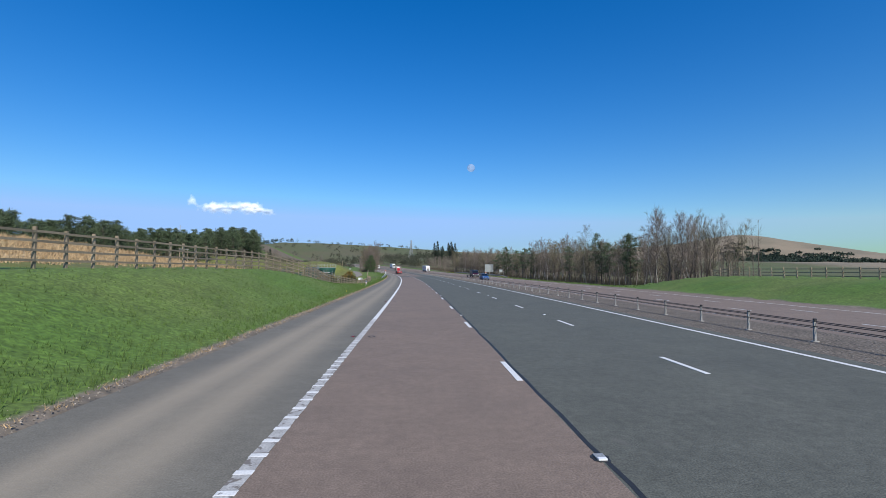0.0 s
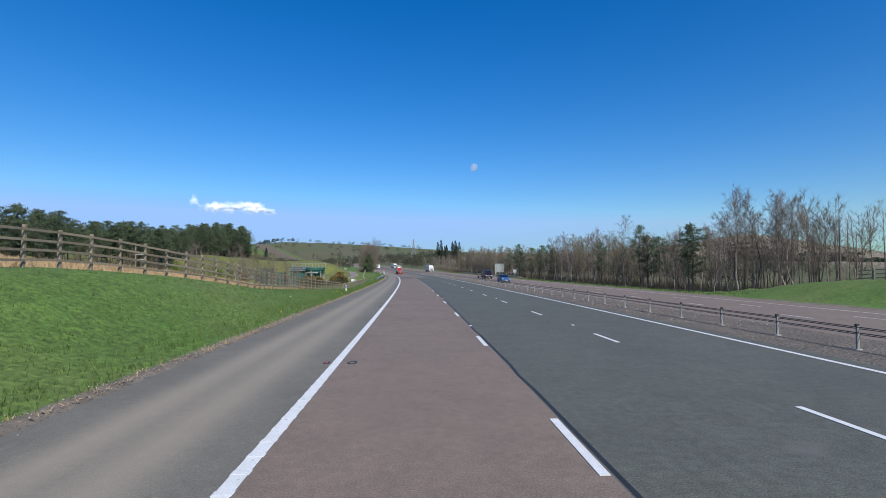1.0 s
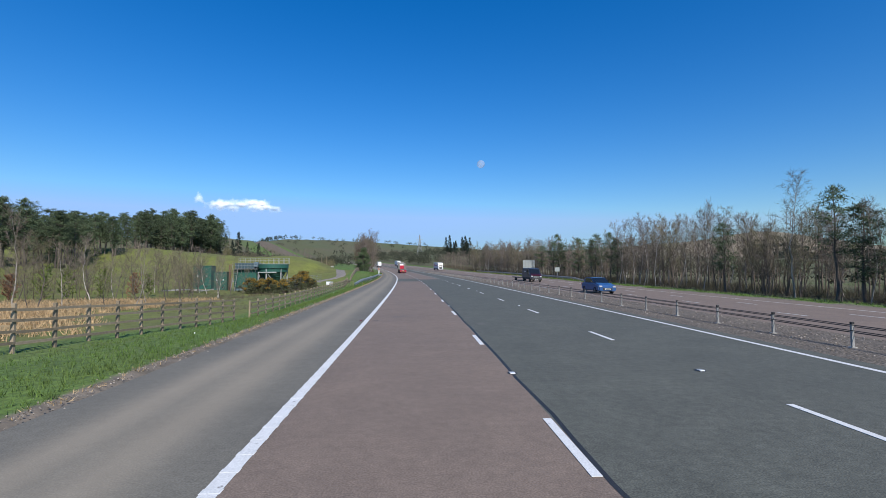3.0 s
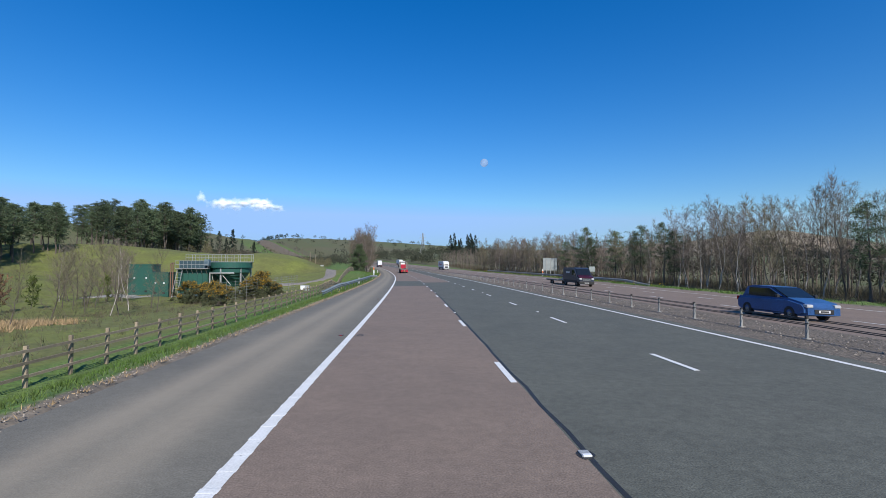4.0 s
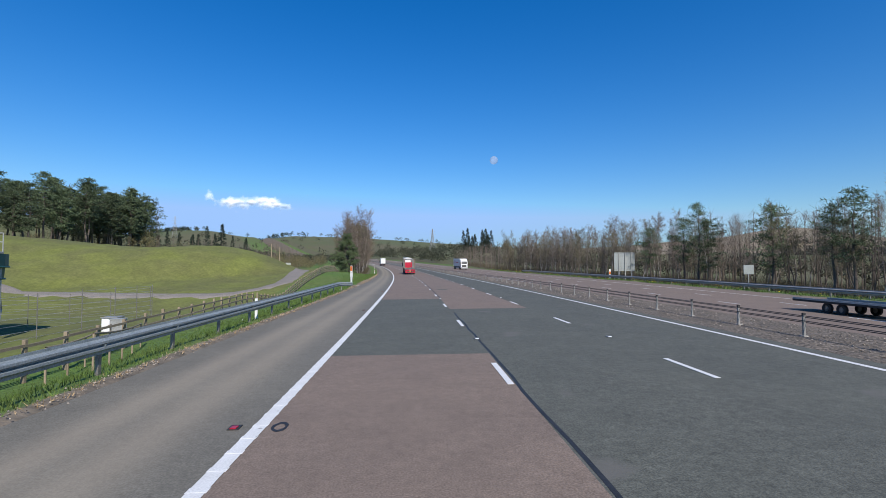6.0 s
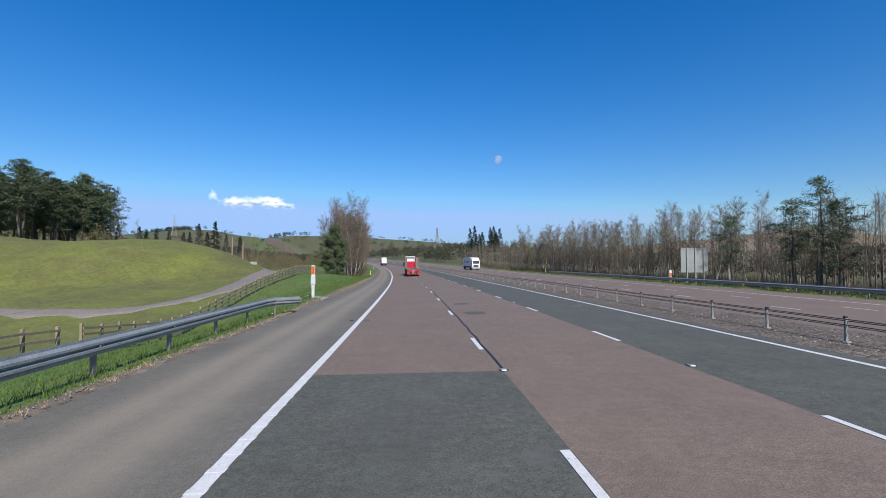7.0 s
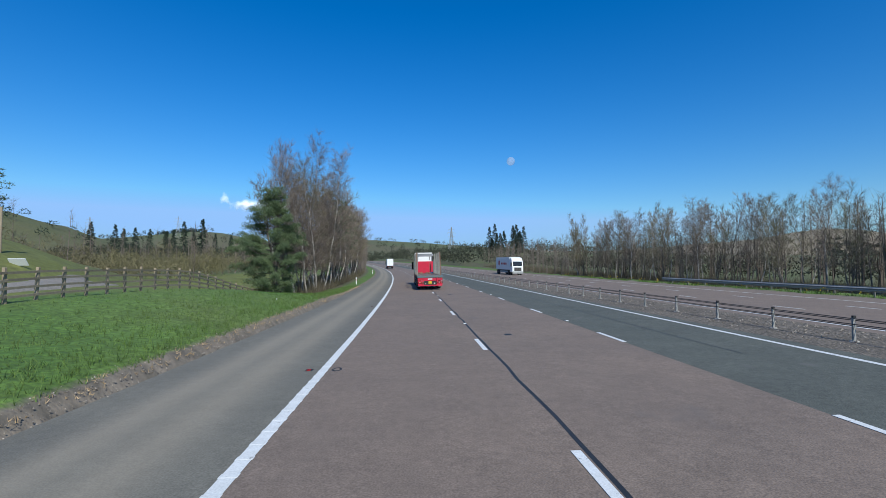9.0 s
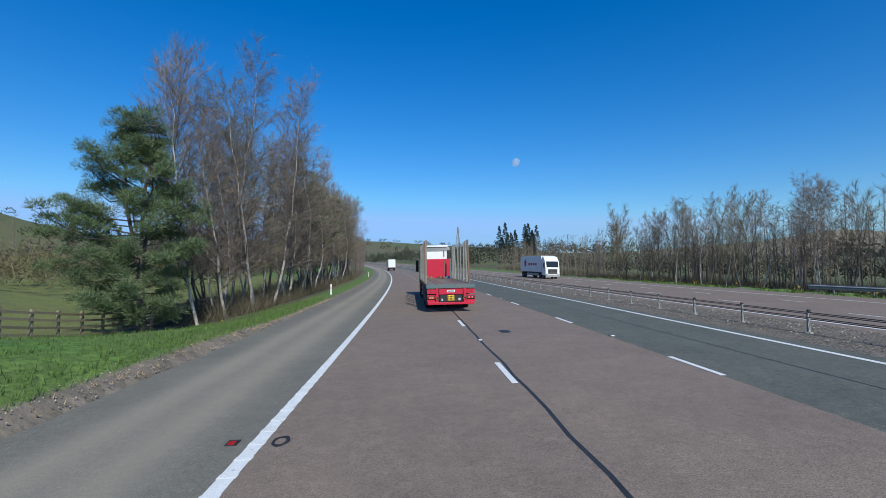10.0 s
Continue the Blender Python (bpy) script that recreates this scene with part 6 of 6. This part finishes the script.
# thicket between the rough field and the wood
vs, fs = [], []
for i in range(150):
    s, l = rs.uniform(92, 156), rs.uniform(-76, -46)
    p = gpt(s, l, -.1)
    h = rs.triangular(2.5, 8.0, 5)
    top = p + Vector((rs.uniform(-.6, .6), rs.uniform(-.6, .6), h))
    prism(vs, fs, p, top, .06, .01, 4)
    for _ in range(110):
        k = rs.uniform(.12, 1)
        b = p.lerp(top, k)
        d = (Vector((0, 0, .9)) + unit(rs) * .85).normalized()
        blade(vs, fs, b + unit(rs, -.3, .3) * rs.uniform(0, 1.1) * (1.1 - k * .8), d, rs.uniform(.4, 1.3), .035, rs)
stuff("thicket", vs, fs, M["shrub"], "brown leafless thicket at the foot of the pine wood", "scrub")

# slim trees at the back of the far belt
vs, fs = [], []
for i in range(800):
    s, l = rs.uniform(76, 425), rs.uniform(52, 61)
    if i % 8 == 0:
        s, l = rs.uniform(285, 410), -42 - rs.random() * 70
    elif s > 322:
        l = rs.uniform(46, 60) if i % 8 < 5 else rs.uniform(-14, -9.5)
    p = gpt(s, l, -.1)
    h = rs.uniform(8, 12.5)
    top = p + Vector((rs.uniform(-.5, .5), rs.uniform(-.5, .5), h))
    prism(vs, fs, p, top, .09, .015, 4)
    for _ in range(95):
        b = p.lerp(top, rs.uniform(.25, 1))
        d = (Vector((0, 0, .8)) + unit(rs) * .9).normalized()
        blade(vs, fs, b + unit(rs, -.2, .2) * rs.uniform(0, 1.2) * (1 - (b.z - p.z) / h * .7), d, rs.uniform(.6, 1.8), .04, rs)
stuff("back_trees", vs, fs, M["twig"], "slim bare trees at the back of the belt", "woodland")

# far woods: many small crowns, too far to tell apart
vs, fs = [], []


def far_tree(s, l, h, w, n, big, thick=.4):
    p = gpt(s, l)
    for _ in range(n):
        o = unit(rs, -.6, 1)
        q = p + Vector((o.x * w * rs.random() ** .4, o.y * w * rs.random() ** .4, h * (.48 + .5 * o.z * rs.uniform(.5, 1))))
        blade(vs, fs, q, (Vector((0, 0, .8)) + unit(rs)).normalized(), big * rs.uniform(.6, 1.3), big * thick, rs)


for _ in range(420):
    far_tree(rs.uniform(430, 900), -16 - rs.random() ** 1.6 * 130, rs.uniform(4, 7), 3, 34, 1.4)
for _ in range(520):
    far_tree(rs.uniform(425, 900), 44 + rs.random() ** 1.8 * 150, rs.uniform(6, 12), 3, 34, 1.6)
for _ in range(420):
    far_tree(rs.uniform(400, 620), -35 - rs.random() * 150, rs.uniform(3, 5.5), 3, 40, 1.2)
for _ in range(260):
    far_tree(rs.uniform(112, 420), 63 + rs.random() * 22, rs.uniform(3.5, 7), 2.5, 50, .9)
for _ in range(150):
    far_tree(rs.uniform(900, 1500), rs.uniform(-350, 500), rs.uniform(7, 13), 6, 26, 3.2)
stuff("far_wood", vs, fs, M["far_wood"], "distant brown and green woodland", "woodland")
vs, fs = [], []
for c in range(9):
    s0, l0, nn = rs.uniform(1500, 1900), rs.uniform(-320, 420), 26
    for _ in range(nn):
        far_tree(s0 + rs.gauss(0, 30), l0 + rs.gauss(0, 38), rs.uniform(10, 16), 5, 30, 4.0)
end_ = Vector((float(np.interp(700, _s, _x)), float(np.interp(700, _s, _y))))
e_h = heading(700)
for a0, a1, d0, d1, n_ in ((37.2, 39.4, 2150, 2420, 170), (40.2, 43.6, 2120, 2400, 210), (34.5, 36.0, 2350, 2480, 50)):
    for _ in range(n_):
        a, d = radians(rs.gauss((a0 + a1) / 2, (a1 - a0) / 2.6)), rs.gauss((d0 + d1) / 2 - 300, 110)
        w = Vector((math.sin(a) * d, math.cos(a) * d)) - end_
        far_tree(700 - w.x * math.sin(e_h) + w.y * math.cos(e_h), w.x * math.cos(e_h) + w.y * math.sin(e_h), rs.uniform(7, 11), 13, 30, 8.0, .8)
for _ in range(60):
    far_tree(rs.uniform(620, 830), -290 + rs.gauss(0, 60), rs.uniform(6, 10), 5, 40, 2.0)
stuff("far_conifers", vs, fs, M["spruce"], "dark conifer plantations on the distant hills", "woodland")


vs, fs = [], []
for _ in range(340):
    far_tree(rs.uniform(268, 420), -31 - rs.random() * 75, rs.uniform(3.5, 7), 1.9, 190, .85, .1)
stuff("field_scrub", vs, fs, M["leafing"], "willow and alder scrub coming into leaf beyond a field", "scrub")


# ---------- pylons ----------
def pylon(s, l, h, label):
    e = thing("pylon", upright(gpt(s, l), heading(s)), label, "pylon", "pylons on the hills")
    vs, fs = [], []
    lev = [0, .2, .38, .54, .66, .76, .86, .94, 1]

    def half(u):
        return h * (.105 * (1 - u) ** 1.5 + .014)

    for i in range(len(lev) - 1):
        a, b = half(lev[i]), half(lev[i + 1])
        c0 = [Vector((x * a, y * a, lev[i] * h)) for x, y in ((-1, -1), (1, -1), (1, 1), (-1, 1))]
        c1 = [Vector((x * b, y * b, lev[i + 1] * h)) for x, y in ((-1, -1), (1, -1), (1, 1), (-1, 1))]
        for k in range(4):
            prism(vs, fs, c0[k], c1[k], .16, .16, 4)
            prism(vs, fs, c0[k], c1[(k + 1) % 4], .11, .11, 3)
            prism(vs, fs, c0[(k + 1) % 4], c1[k], .11, .11, 3)
            prism(vs, fs, c0[k], c0[(k + 1) % 4], .11, .11, 3)
    part("tower", pydata("tower", vs, fs, M["dull_galv"]), M["dull_galv"], e)
    for u, w in ((.64, .13), (.77, .16), (.9, .12)):
        vs, fs = [], []
        for side in (-1, 1):
            t = Vector((side * w * h, 0, u * h))
            for z in (u * h + .035 * h, u * h):
                prism(vs, fs, Vector((0, 0, z)), t, .13, .08, 4)
            prism(vs, fs, t, t - Vector((0, 0, .035 * h)), .1, .1, 5)
        part("crossarm", pydata("crossarm", vs, fs, M["dull_galv"]), M["dull_galv"], e)
    return e


pylon(648, 110, 27, "grey lattice electricity pylon beyond the trees")
pylon(1250, -180, 45, "grey lattice electricity pylon on a far hill")
pylon(1300, -330, 45, "grey lattice electricity pylon on a far hill")


# ---------- cloud and moon ----------
cm = bpy.data.materials.new("cloud")
cm.use_nodes = True
N, L = cm.node_tree.nodes, cm.node_tree.links
bs = N["Principled BSDF"]
bs.inputs["Base Color"].default_value = (.92, .93, .95, 1)
bs.inputs["Roughness"].default_value = 1
bs.inputs["Specular IOR Level"].default_value = 0
tc = N.new("ShaderNodeTexCoord")
nz_ = N.new("ShaderNodeTexNoise")
nz_.inputs["Scale"].default_value, nz_.inputs["Detail"].default_value = .02, 8
L.new(tc.outputs["Object"], nz_.inputs["Vector"])
thick = N.new("ShaderNodeAttribute")
thick.attribute_name = "thickness"
r = N.new("ShaderNodeMath")
r.operation, r.use_clamp = "MULTIPLY_ADD", True
r.inputs[1].default_value = 1.25
lower = N.new("ShaderNodeMath")
lower.operation = "MULTIPLY_ADD"
lower.inputs[1].default_value, lower.inputs[2].default_value = 1.3, -.86
L.new(nz_.outputs["Fac"], lower.inputs[0])
L.new(thick.outputs["Fac"], r.inputs[0])
L.new(lower.outputs[0], r.inputs[2])
L.new(r.outputs[0], bs.inputs["Alpha"])
cd = Vector((-.366, .925, .121)).normalized() * 3900
puffs = [(-272, 32, 38, 32, .47), (-255, 22, 28, 24, .40)] + [(-140 + 23 * i + rs.uniform(-14, 14), 10 - .03 * (i - 8) ** 2 * 8 + rs.uniform(-18, 20), rs.uniform(50, 84), rs.uniform(24, 40), rs.uniform(.45, .85)) for i in range(17)]
nx, nzz = 140, 56
vs, fs, den = [], [], []
for i in range(nx + 1):
    for j in range(nzz + 1):
        x, z = -420 + 840 * i / nx, -130 + 260 * j / nzz
        w = max(q[4] * math.exp(-((x - q[0]) / q[2]) ** 2 - ((z - q[1]) / q[3]) ** 2) for q in puffs)
        vs.append((x, -30 * w - 5 * noise.noise(Vector((x, z, 3)) / 26), z))
        den.append(w)
for i in range(nx):
    for j in range(nzz):
        k = i * (nzz + 1) + j
        fs.append((k, k + nzz + 1, k + nzz + 2, k + 1))
cl = part("cloud", pydata("cloud", vs, fs, cm, True), cm, None)
cl.data.attributes.new("thickness", "FLOAT", "POINT").data.foreach_set("value", den)
cl.matrix_world = Matrix.Translation(cd) @ Euler((0, 0, math.atan2(.342, .932))).to_matrix().to_4x4()
cl.visible_shadow = False
tagged(cl, "small white fair-weather cloud in a blue sky", "cloud", "", "structure")
bm = bmesh.new()
bmesh.ops.create_uvsphere(bm, u_segments=32, v_segments=16, radius=36)
mo = part("moon", bm, M["moon"], None)
for p_ in mo.data.polygons:
    p_.use_smooth = True
mo.location = Vector((.11, .967, .216)).normalized() * 4300
mo.visible_shadow = False
tagged(mo, "pale daytime moon in a blue sky", "moon", "", "structure")
